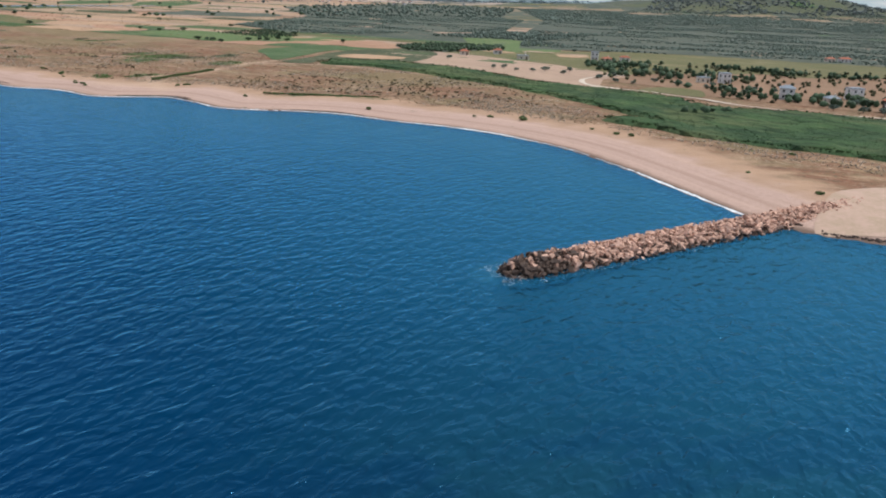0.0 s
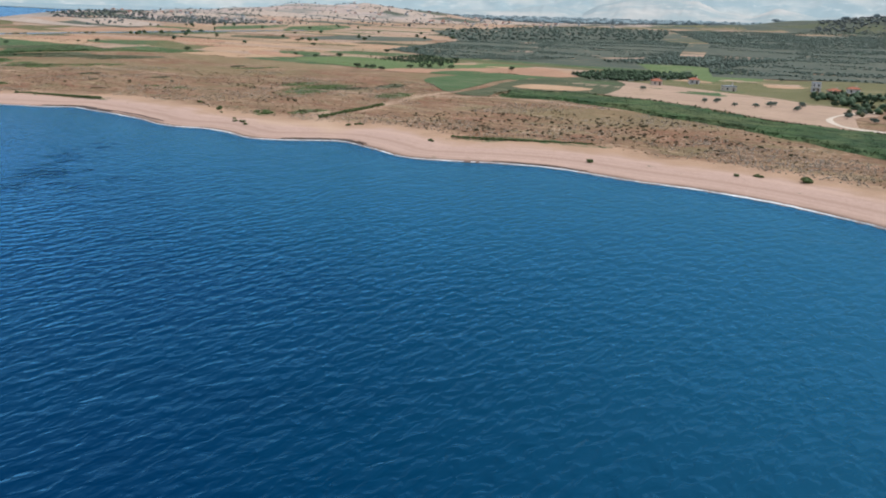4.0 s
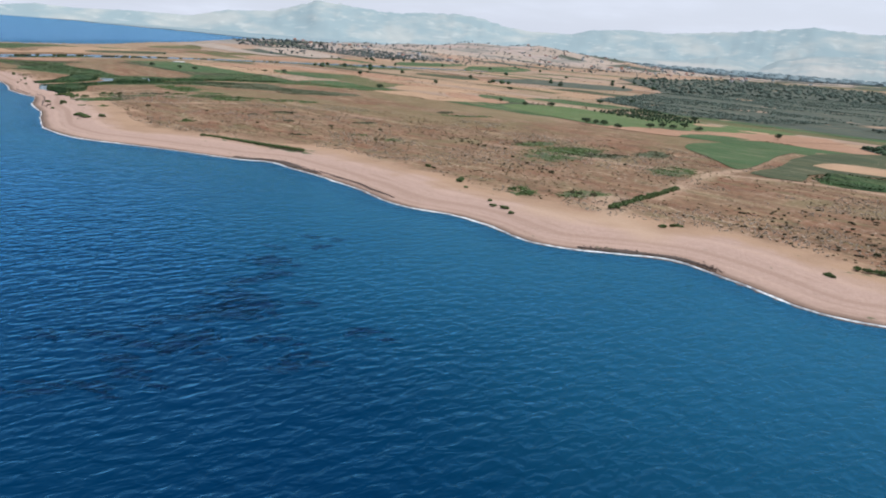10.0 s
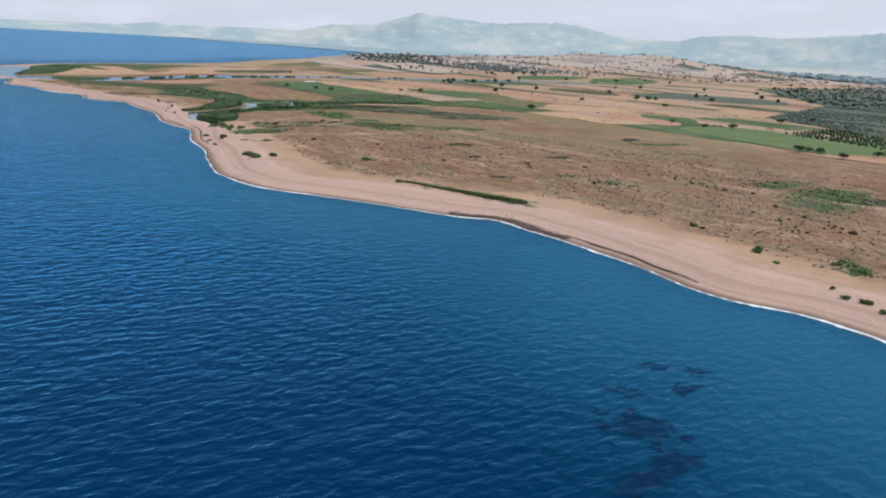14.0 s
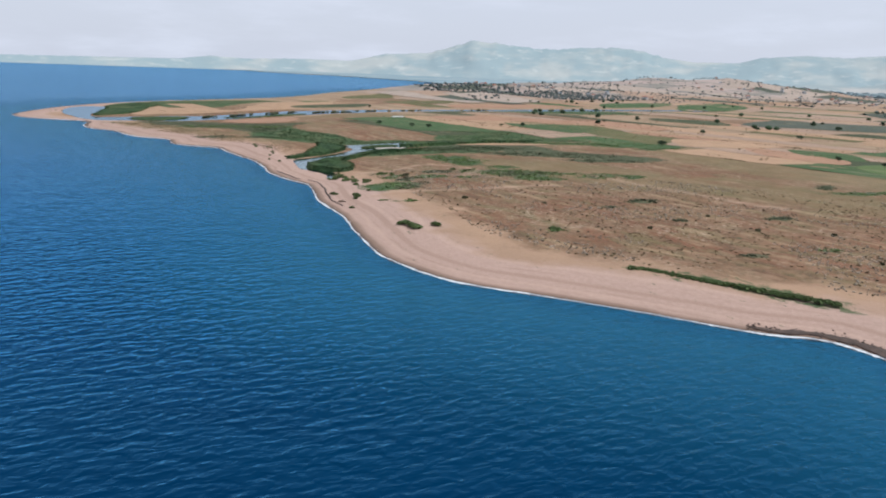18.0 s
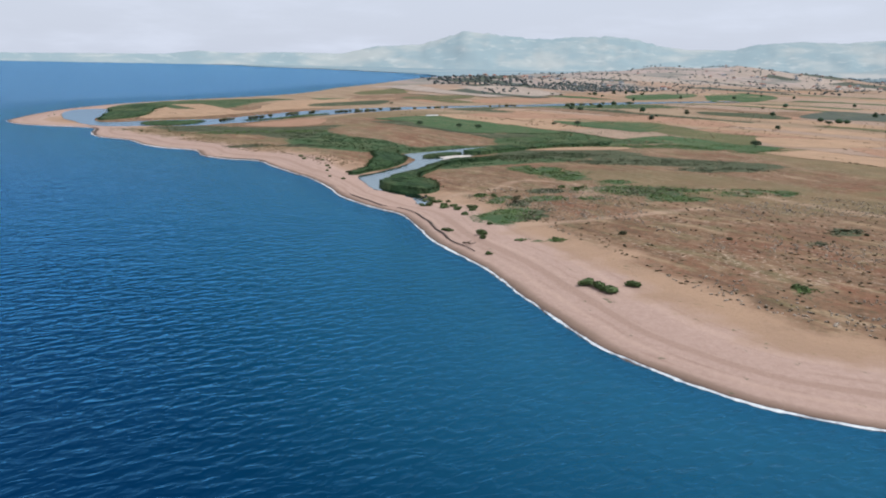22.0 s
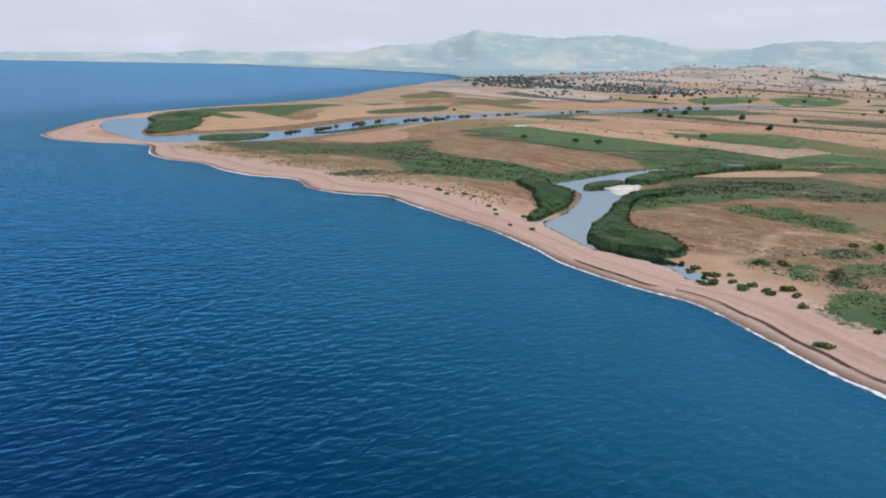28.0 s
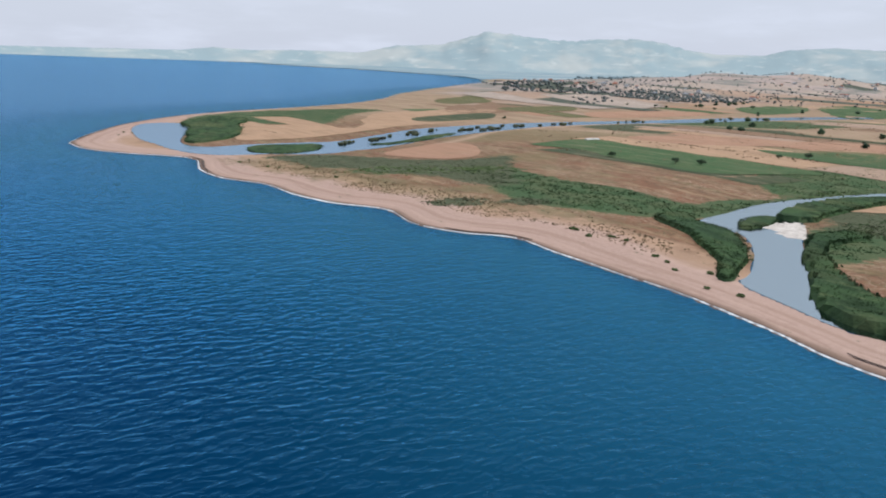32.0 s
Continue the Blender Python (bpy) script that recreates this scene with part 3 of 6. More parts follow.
for outline in SAGE:
    ring = curve_through(outline, 6.0, True)
    sage = np.maximum(sage, step_up(away(ring, GX, GY, True) * np.where(inside(ring, GX, GY), 1, -1), -14, 12))
for outline, tall, old in RUSHES:
    ring = curve_through(outline, 4.0, True)
    w = step_up(away(ring, GX, GY, True) * np.where(inside(ring, GX, GY), 1, -1), -5, 5)
    w = w * (2.0 if tall >= 0.7 else 1.2)
    lush, dusky = (lush, np.maximum(dusky, w)) if old else (np.maximum(lush, w), dusky)
for kind, cx, cy, rx, ry, turn in STANDS:
    c, s = math.cos(radians(turn)), math.sin(radians(turn))
    far = np.sqrt((((GX - cx) * c + (GY - cy) * s) / max(rx, 2)) ** 2 + (((GY - cy) * c - (GX - cx) * s) / max(ry, 2)) ** 2)
    w = step_up(1.5 - far, 0, 0.9) * (1.25 if ry > 2 else 0.8)
    if kind in ("lush", "mixed"):
        lush = np.maximum(lush, w * (1 if kind == "lush" else 0.8))
    if kind in ("old", "mixed"):
        dusky = np.maximum(dusky, w * (1 if kind == "old" else 0.5))
    if kind == "sage":
        sage = np.maximum(sage, w)
for line, width in TRACKS:
    worn = np.maximum(worn, np.exp(-(away(curve_through(line, 3.0), GX, GY) / width) ** 2))
dusky = np.maximum(dusky, 1.2 * step_up(GZ, 3.0, 9.0) * (GX > 100))
tagged(sheet("ground", gx, gy, GZ, EARTH, (("shore", GD), ("farm", farm), ("lush", lush), ("dusky", dusky), ("worn", worn), ("sage", sage), ("pale_hazed", step_up(GZ, 2.5, 6.0) * (GX < 100)))), "sandy beach and dry brown coastal plain", "ground", kind="structure")
sx = np.unique(np.concatenate([spaced(-725, -5, 5.0, -5000, 0), np.arange(-5, 85, 1.5), spaced(85, 165, 5.0, 85, 5000)]).round(2))
sy = np.unique(np.concatenate([spaced(60, 90, 5.0, -1600, 90), np.arange(90, 150, 1.5), spaced(150, 560, 5.0, 150, 5000)]).round(2))
SX, SY = np.meshgrid(sx, sy)
MOLE = np.array([(8.2, 101.6), (78, 148)])          # the foot of the breakwater is heaped up
SZ, SD = relief(SX, SY)
tagged(sheet("sea", sx, sy, SX * 0, SEA, (("depth", np.maximum(-np.maximum(SZ, -0.4 - 1.0 * np.maximum(away(MOLE, SX, SY) - 4.0, 0)), 0)), ("silt", step_up(SX - 0.35 * (SY - 60), -26, 34) * step_up(-SY, -128, -84)))), "deep blue sea with small wind waves", "sea", kind="structure")


def mesh_of(name, verts, faces, material, smooth=False):
    me = bpy.data.meshes.new(name)
    me.from_pydata([tuple(v) for v in verts], [], faces)
    for m in material if isinstance(material, (list, tuple)) else [material]:
        me.materials.append(m)
    if smooth:
        me.polygons.foreach_set("use_smooth", np.ones(len(me.polygons), bool))
    me.update()
    return me


def part(name, me, parent, label="", m=None):
    ob = new(name, me)
    ob.parent = parent
    if m is not None:
        ob.matrix_basis = m
    return tagged(ob, label)


def draped(name, outline, material, lift=0.1, cell=8.0, label="", category="", kind="structure"):
    """A patch that lies on the ground within a closed plan line."""
    poly = np.asarray(outline, float)
    bm = bmesh.new()
    bm.faces.new([bm.verts.new((px, py, 0)) for px, py in poly])
    for axis in (0, 1):
        lo, hi = poly[:, axis].min(), poly[:, axis].max()
        n = int((hi - lo) / cell)
        for k in range(1, min(n, 60) + 1):
            co, no = [0, 0, 0], [0, 0, 0]
            co[axis], no[axis] = lo + (hi - lo) * k / (min(n, 60) + 1), 1
            bmesh.ops.bisect_plane(bm, geom=bm.verts[:] + bm.edges[:] + bm.faces[:], plane_co=co, plane_no=no)
    xy = np.array([v.co[:2] for v in bm.verts])
    for v, h in zip(bm.verts, relief(xy[:, 0], xy[:, 1])[0]):
        v.co.z = h + lift
    me = bpy.data.meshes.new(name)
    bm.normal_update()
    bm.to_mesh(me)
    bm.free()
    me.materials.append(material)
    ob = new(name, me)
    return tagged(ob, label, category, kind=kind)


def pool(name, outline, z, label, water):
    poly = np.asarray(outline, float)
    me = mesh_of(name, [(px, py, z) for px, py in poly], [list(range(len(poly)))], water)
    return tagged(new(name, me), label, "water", kind="structure")


pool("lagoon_water", LAGOON, 0.06, "calm grey-green lagoon behind the beach", POND)
pool("spit_lake_water", SPIT_LAKE, 0.06, "calm shallow blue lake and channel behind the sand spit", LAKE)


def ridge(name, centre, radius, crest, base, material, label, seed=0):
    """A chain of hills on an arc: crest gives (bearing, height) knots; bearing in degrees left of +y, falling."""
    b, h = np.array(crest[::-1], float).T
    bearings = np.linspace(b[0], b[-1], 420)
    tops = np.interp(bearings, b, h)
    tops = np.maximum(tops * (1 + np.array([noise.noise((v * 2.3, seed, 0)) * 0.05 + noise.noise((v * 7.0, seed, 3)) * 0.025 for v in bearings])), 8)
    deeps = np.interp(bearings, [-60, 28, 38, 60], [620, 520, 190, 120])
    verts, faces, rows = [], [], 17
    for k in range(rows):
        f = k / (rows - 1)
        for v, t, deep in zip(bearings, tops, deeps):
            a = radians(v)
            n = (noise.noise((v * 0.55, f * 2.2, seed + 5.0)) * 0.09 + noise.noise((v * 1.9, f * 4.0, seed + 9.0)) * 0.06) * math.sin(f * math.pi)
            r = radius - deep * (1 - f)
            verts.append((centre[0] - math.sin(a) * r, centre[1] + math.cos(a) * r, base + (t - base) * max(0, f ** 1.1 + n)))
    n = len(bearings)
    for k in range(rows - 1):
        for i in range(n - 1):
            faces.append((k * n + i, k * n + i + 1, (k + 1) * n + i + 1, (k + 1) * n + i))
    return tagged(new(name, mesh_of(name, verts, faces, material, True)), label, "mountain", kind="structure")


HUB = (-180, 130)
CREST = [(75, 30), (58, 38), (48.3, 49), (46.5, 69), (44, 61), (41, 70), (37, 70), (34.8, 111), (31.7, 127), (29.4, 183), (28.8, 201), (27, 190), (24.3, 168), (23.2, 168), (21.6, 180), (19, 187), (17.5, 175), (16, 143),
         (14.1, 123), (11.3, 124), (9.9, 153), (7.2, 170), (5, 163), (1.9, 184), (0, 200), (-4, 240), (-6.7, 224), (-8.8, 222), (-15, 200), (-25, 170), (-45, 120)]
ridge("mountain_range", HUB, 4640, CREST, -4, MOUNTAIN, "mountain range with pale blue-green haze in its colour", 3)
# pale bare ground, with haze tint and glow added to its colour
FOOT = hazed_far_material("haze_tinted_bare_foothill", (0.25, 0.30, 0.31), (0.385, 0.375, 0.355), 0.16)
ridge("foothills", HUB, 4050, [(14, 8), (10.1, 14), (6.5, 30), (3.9, 28), (1.2, 58), (0, 46), (-1.5, 24), (-2.5, 64), (-4.5, 94), (-7, 98), (-9, 92), (-10.4, 48), (-12.5, 30), (-14, 70), (-16.4, 32), (-22, 62), (-28, 70), (-36, 20)], -4, FOOT, "pale bare foothills with painted haze below the mountains", 8)
# lowland colour carries the same painted haze and glow
LOWLAND = hazed_far_material("haze_tinted_lowland", (0.19, 0.265, 0.30), (0.30, 0.335, 0.335), 0.14)
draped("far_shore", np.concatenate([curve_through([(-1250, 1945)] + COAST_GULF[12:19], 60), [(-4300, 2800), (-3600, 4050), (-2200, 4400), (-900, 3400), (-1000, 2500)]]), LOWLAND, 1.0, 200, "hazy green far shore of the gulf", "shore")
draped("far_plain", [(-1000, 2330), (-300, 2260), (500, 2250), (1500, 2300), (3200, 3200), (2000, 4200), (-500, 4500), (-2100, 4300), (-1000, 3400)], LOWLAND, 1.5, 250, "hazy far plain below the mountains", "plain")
# ---- things ----
LEAF = plain("shrub_leaves", (0.125, 0.178, 0.062), (0.080, 0.122, 0.044), 1.2, 0.7, 0.25, 0, True)
# grey-green olive leaves with a bluish haze cast put into the colour
HAZED_OLIVE = plain("hazed_olive_leaves", (0.118, 0.158, 0.128), (0.088, 0.124, 0.102), 0.8, 0.75, 0.2, 0, True, 0.0, 0.4)
DULL = plain("dull_shrub_leaves", (0.108, 0.106, 0.056), (0.070, 0.074, 0.040), 0.8, 0.8, 0.15, 0, True, 0.0, 0.5)
# grey distance haze mixed into the leaf colour of hill trees
HAZED_HILLTREE = plain("hazed_hill_tree_leaves", (0.122, 0.146, 0.142), (0.098, 0.120, 0.122), 0.3, 0.8, 0.15, 0, True, 0.0, 0.3)
DARKTREE = plain("dark_tree_leaves", (0.058, 0.098, 0.050), (0.036, 0.066, 0.036), 0.8, 0.75, 0.2, 0, True)
def reed_material(name, a, b, c):
    m = Mat(name, 0.95, 0.05)
    tone = m.mix(m.ramp(m.noise(0.05, 5, 0.6), 0.38, 0.62), a, b)
    tone = m.mix(m.ramp(m.noise(0.03, 5, 0.65, (1, 2.0, 1), -45), 0.47, 0.60, 0, 0.9), tone, c)
    tone = m.mix(m.ramp(m.noise(0.11, 4, 0.65, (1, 2.2, 1), -40), 0.46, 0.62, 0, 0.75), tone, tuple(v * 0.5 for v in b))
    tone = m.mix(m.ramp(m.noise(0.2, 4, 0.65, (1, 2.2, 1), -40), 0.56, 0.7, 0, 0.7), tone, tuple(v * 1.5 for v in c))
    tone = m.mix(m.ramp(m.noise(0.8, 3, 0.6), 0.5, 0.75, 0, 0.3), tone, tuple(v * 0.6 for v in b))
    m.color(m.mix(m.math("MULTIPLY", m.chance(True), 0.28), tone, tuple(v * 0.6 for v in b)))
    m.bump(m.noise(1.6, 4, 0.6), 0.8, 0.4)
    return m.m


REED = reed_material("reeds", (0.055, 0.098, 0.041), (0.036, 0.067, 0.034), (0.084, 0.106, 0.050))
RUSH = plain("green_rushes", (0.125, 0.185, 0.062), (0.080, 0.130, 0.046), 0.3, 0.8, 0.2, 0, True, 0.0, 0.4)
REED_DARK = plain("old_reeds", (0.082, 0.094, 0.050), (0.058, 0.068, 0.040), 0.08, 0.8, 0.2, 0, True, 0.0, 0.45)
SCRUB = plain("dry_scrub", (0.115, 0.088, 0.050), (0.068, 0.062, 0.036), 0.2, 0.9, 0.15, 0, True)
# haze tint and a faint glow put into the far wood's colour
FAR_WOOD = hazed_far_material("haze_tinted_far_wood", (0.165, 0.220, 0.240), (0.215, 0.260, 0.270), 0.15)
STRAW = plain("straw_tufts", (0.45, 0.385, 0.31), (0.31, 0.25, 0.19), 0.3, 0.95, 0.1, 0, True)
TUSSOCK = plain("grey_tussocks", (0.265, 0.190, 0.112), (0.17, 0.122, 0.070), 0.2, 0.9, 0.15, 0, True)
BARK = plain("bark", (0.11, 0.08, 0.055), (0.06, 0.045, 0.032), 4, 0.9, 0.2, 0.02)
FOAM = plain("foam", (0.72, 0.74, 0.75), (0.50, 0.54, 0.56), 1.5, 0.6, 0.3)
WRACK = plain("seaweed_wrack", (0.095, 0.066, 0.052), (0.050, 0.036, 0.030), 1.2, 0.8, 0.3, 0.08)
MUD = plain("pale_mudflat", (0.60, 0.56, 0.51), (0.36, 0.32, 0.28), 0.35, 0.8, 0.3)
PALE_ROAD = plain("pale_gravel_road", (0.56, 0.49, 0.41), (0.44, 0.37, 0.30), 0.4, 0.95, 0.1)
FIELD = {
    "green": rows_material("green_crop", (0.078, 0.112, 0.048), (0.045, 0.105, 0.040), 65, 1.6, 0.9),
    "bright": rows_material("young_green_crop", (0.128, 0.168, 0.068), (0.084, 0.146, 0.052), 65, 1.4, 0.85),
    "olive": rows_material("olive_green_pasture", (0.16, 0.14, 0.065), (0.085, 0.10, 0.042), 65, 2.5, 0.6),
    "dark": rows_material("dark_marsh_grass", (0.066, 0.082, 0.042), (0.042, 0.060, 0.032), 65, 3.5, 0.6),
    "gold": rows_material("stubble", (0.43, 0.278, 0.176), (0.36, 0.238, 0.152), 65, 2.4, 0.5),
    "tan": rows_material("pale_stubble", (0.40, 0.285, 0.212), (0.33, 0.230, 0.168), 65, 3.0, 0.5),
    "brown": rows_material("ploughed_soil", (0.205, 0.125, 0.08), (0.26, 0.165, 0.105), 65, 2.0, 0.5),
    # stubble further paled by distance haze in its colour
    "pale": rows_material("hazed_pale_stubble", (0.43, 0.355, 0.30), (0.37, 0.30, 0.25), 65, 3.0, 0.5),
    "red": rows_material("red_soil", (0.40, 0.235, 0.155), (0.34, 0.200, 0.130), 65, 2.0, 0.5),
    "grove": rows_material("grove_floor", (0.082, 0.100, 0.078), (0.062, 0.082, 0.066), 65, 7.0, 0.5),
}


def bulk(name, verts, faces, material, smooth=False):
    """A mesh from arrays, faces all of one size."""
    verts, faces = np.asarray(verts, np.float32), np.asarray(faces, np.int32)
    me = bpy.data.meshes.new(name)
    me.vertices.add(len(verts))
    me.vertices.foreach_set("co", verts.ravel())
    me.loops.add(faces.size)
    me.loops.foreach_set("vertex_index", faces.ravel())
    me.polygons.add(len(faces))
    me.polygons.foreach_set("loop_start", np.arange(0, faces.size, faces.shape[1], dtype=np.int32))
    if smooth:
        me.polygons.foreach_set("use_smooth", np.ones(len(faces), bool))
    me.update()
    me.validate()
    me.materials.append(material)
    return me


def scattered(outline, count, seed):
    """Random places within a closed plan line."""
    r = np.random.RandomState(seed)
    poly = np.asarray(outline, float)
    lo, hi = poly.min(0), poly.max(0)
    got = np.zeros((0, 2))
    for _ in range(40):
        p = lo + r.rand(count * 2 + 10, 2) * (hi - lo)
        got = np.concatenate([got, p[inside(poly, p[:, 0], p[:, 1])]])
        if len(got) >= count:
            break
    return got[:count]


def surface_of(outline):
    p = np.asarray(outline, float)
    q = np.roll(p, -1, 0)
    return abs((p[:, 0] * q[:, 1] - q[:, 0] * p[:, 1]).sum()) / 2


def blades(places, z, height, width, seed, per=3, lean=0.35):
    """Tufts of tapered blades: vertices and faces."""
    r = np.random.RandomState(seed)
    n = len(places)
    a = r.rand(n, per) * 2 * np.pi
    h = height * (0.6 + 0.6 * r.rand(n, per)) * (0.75 + 0.5 * r.rand(n, 1))
    w = width * (0.6 + 0.8 * r.rand(n, per)) * 0.5
    ox, oy = (r.rand(2, n, per) - 0.5) * width * 2.2
    bx, by = places[:, :1] + ox, places[:, 1:2] + oy
    tx, ty = bx + (r.rand(n, per) - 0.5) * 2 * lean * h, by + (r.rand(n, per) - 0.5) * 2 * lean * h
    zz = np.repeat(z[:, None], per, 1) - 0.1
    c, s = np.cos(a) * w, np.sin(a) * w
    v = np.stack([np.stack([bx - c, by - s, zz], -1), np.stack([bx + c, by + s, zz], -1), np.stack([tx + c * 0.5, ty + s * 0.5, zz + h], -1), np.stack([tx - c * 0.5, ty - s * 0.5, zz + h * 0.9], -1)], 2)
    return v.reshape(-1, 3), np.arange(n * per * 4).reshape(-1, 4)


def leaf_cloud(centres, radii, count, size, seed, squash=0.8):
    """Small leaf faces in and on round clumps."""
    r = np.random.RandomState(seed)
    centres, radii = np.asarray(centres, float), np.asarray(radii, float)
    k = r.choice(len(centres), count, p=radii ** 2 / (radii ** 2).sum())
    d = r.normal(size=(count, 3))
    d /= np.linalg.norm(d, axis=1)[:, None]
    p = centres[k] + d * (radii[k] * (0.55 + 0.5 * r.rand(count) ** 0.5))[:, None] * (1, 1, squash)
    u = r.normal(size=(count, 3))
    u /= np.linalg.norm(u, axis=1)[:, None]
    w = np.cross(u, d + 0.6 * r.normal(size=(count, 3)))
    w /= np.linalg.norm(w, axis=1)[:, None] + 1e-6
    s = size * (0.6 + 0.8 * r.rand(count))[:, None]
    v = np.stack([p - u * s, p + w * s * 0.6, p + u * s, p - w * s * 0.6], 1)
    v[..., 2] = np.maximum(v[..., 2], 0.02)
    return v.reshape(-1, 3), np.arange(count * 4).reshape(-1, 4)


def low_clumps(places, z, radius, high, seed, sides=6):
    """Low-poly uneven crowns, one for each place, joined: vertices and faces."""
    r = np.random.RandomState(seed)
    n = len(places)
    ang = np.arange(sides) / sides * 2 * np.pi
    rad = radius * (0.7 + 0.6 * r.rand(n, 1))
    hh = high * (0.75 + 0.5 * r.rand(n, 1))
    rings = []
    for f, g in ((0.0, 0.55), (0.3, 1.0), (0.72, 0.72)):
        q = rad * g * (0.75 + 0.5 * r.rand(n, sides))
        a = ang + r.rand(n, 1) * 6.3
        rings.append(np.stack([places[:, :1] + q * np.cos(a), places[:, 1:2] + q * np.sin(a), z[:, None] + hh * (0.12 + 0.88 * f) + 0.12 * hh * (r.rand(n, sides) - 0.5)], -1))
    top = np.stack([places[:, 0] + 0.3 * rad[:, 0] * (r.rand(n) - 0.5), places[:, 1] + 0.3 * rad[:, 0] * (r.rand(n) - 0.5), z + hh[:, 0]], -1)[:, None]
    v = np.concatenate(rings + [top], 1)
    f = []
    for k in range(sides):
        m = (k + 1) % sides
        for a in (0, 1):
            f += [(a * sides + k, a * sides + m, (a + 1) * sides + m), (a * sides + k, (a + 1) * sides + m, (a + 1) * sides + k)]
        f.append((2 * sides + k, 2 * sides + m, 3 * sides))
    f = np.array(f)
    per = 3 * sides + 1
    return v.reshape(-1, 3), (f[None] + (np.arange(n) * per)[:, None, None]).reshape(-1, 3)


# ---- seagrass on the sea bed, showing dark through the water ----
def blotch(cx, cy, rx, ry, turn, seed, n=26):
    r = random.Random(seed)
    c, s = math.cos(radians(turn)), math.sin(radians(turn))
    out = []
    for k in range(n):
        a = k / n * 2 * math.pi
        q = 0.8 + 0.35 * noise.noise((math.cos(a) * 1.6, math.sin(a) * 1.6, seed * 3.1)) + 0.25 * (r.random() - 0.5)
        u, v = rx * q * math.cos(a), ry * q * math.sin(a)
        out.append((cx + u * c - v * s, cy + u * s + v * c))
    return out


def seagrass(spots, label, dense=1.0):
    """Weed close under the surface: the water over it is dark, and fades out at the edge."""
    verts, faces, fade = [], [], []
    for i, (cx, cy, rx, ry, turn) in enumerate(spots):
        ring = blotch(cx, cy, rx, ry, turn, i + 1)
        base = len(verts)
        z = 0.010 + 0.0015 * (i % 9)
        verts += [(cx + (px - cx) * 1.25, cy + (py - cy) * 1.25, z) for px, py in ring] + [(cx + (px - cx) * 0.55, cy + (py - cy) * 0.55, z) for px, py in ring] + [(cx, cy, z)]
        n = len(ring)
        fade += [0.0] * n + [4.0 * dense] * n + [4.6 * dense]
        for k in range(n):
            m = (k + 1) % n
            faces += [(base + k, base + m, base + n + m, base + n + k), (base + n + k, base + n + m, base + 2 * n)]
    me = mesh_of("seagrass_meadow", verts, faces, WEEDY)
    me.attributes.new("depth", "FLOAT", "POINT").data.foreach_set("value", np.array(fade, np.float32))
    tagged(new("seagrass_meadow", me), label, "seagrass", kind="stuff")


rs = random.Random(5)
spots = []


def weed(*rounds):
    """Blotches of weed with ragged satellites round each."""
    for cx, cy, rx, ry, turn in rounds:
        spots.append((cx, cy, rx * 0.95, ry * 0.95, turn))
        for k in range(int(3 + rx * ry * 0.9)):
            a, q = rs.uniform(0, 6.3), rs.uniform(0.6, 1.35)
            spots.append((cx + rx * q * math.cos(a), cy + ry * q * math.sin(a), rs.uniform(0.35, 0.8) * min(rx, 2.2), rs.uniform(0.3, 0.6) * min(ry, 1.6), turn + rs.uniform(-40, 40)))


weed((-144, 217, 3.6, 3.0, 106), (-142, 228, 1.7, 1.3, 56), (-142, 234, 1.6, 0.9, 47), (-147, 233, 1.6, 1.0, 47), (-148, 224, 1.9, 1.0, 20), (-140, 212, 2.2, 1.8, 55), (-141, 207, 2.8, 2.3, 60), (-139, 201, 3.8, 2.0, 36), (-137, 197, 3.0, 1.6, 34),
     (-134, 199, 3.4, 2.8, 59), (-135, 195, 3.5, 2.0, 35), (-138, 192, 2.2, 1.6, 32), (-141, 189, 1.7, 1.3, 21), (-141, 186, 1.6, 1.0, 28), (-130, 203, 1.6, 0.9, 42), (-147, 179, 1.6, 1.2, 8), (-143, 182, 2.0, 1.4, 22))
weed((-133, 187, 2.6, 1.9, 120), (-134, 184, 3.0, 1.8, 31), (-137, 182, 3.0, 1.3, 30), (-136, 178, 1.9, 1.2, 26), (-128, 183, 1.0, 0.8, 43), (-128, 189, 1.2, 0.9, 104), (-126, 191, 2.1, 1.1, 35), (-122, 188, 1.2, 0.9, 97), (-121, 185, 1.9, 1.5, 82), (-119, 187, 1.3, 0.8, 41),
     (-120, 198, 2.1, 1.3, 48), (-116, 197, 1.2, 0.7, 49), (-134, 176, 2.2, 1.3, 26), (-134, 172, 2.6, 1.0, 29), (-137, 169, 2.5, 1.2, 26), (-140, 167, 2.0, 0.7, 27), (-129, 175, 1.3, 0.6, 29), (-131, 171, 1.7, 0.6, 29))
seagrass(spots, "dark seagrass meadow patches under clear blue water")


# ---- shoreline: foam and wrack ----
def along(line, step):
    """Even points of a plan line, with the way across it to the left."""
    seg = np.linalg.norm(np.diff(line, axis=0), axis=1)
    s = np.concatenate([[0], np.cumsum(seg)])
    q = np.arange(0, s[-1], step)
    p = np.stack([np.interp(q, s, line[:, 0]), np.interp(q, s, line[:, 1])], -1)
    t = np.gradient(p, axis=0)
    t /= np.linalg.norm(t, axis=1)[:, None] + 1e-9
    return p, np.stack([t[:, 1], -t[:, 0]], -1)


SHORE = curve_through(COAST_BAY[8:] + COAST_CUSPS + COAST_GULF[:9], 1.5)


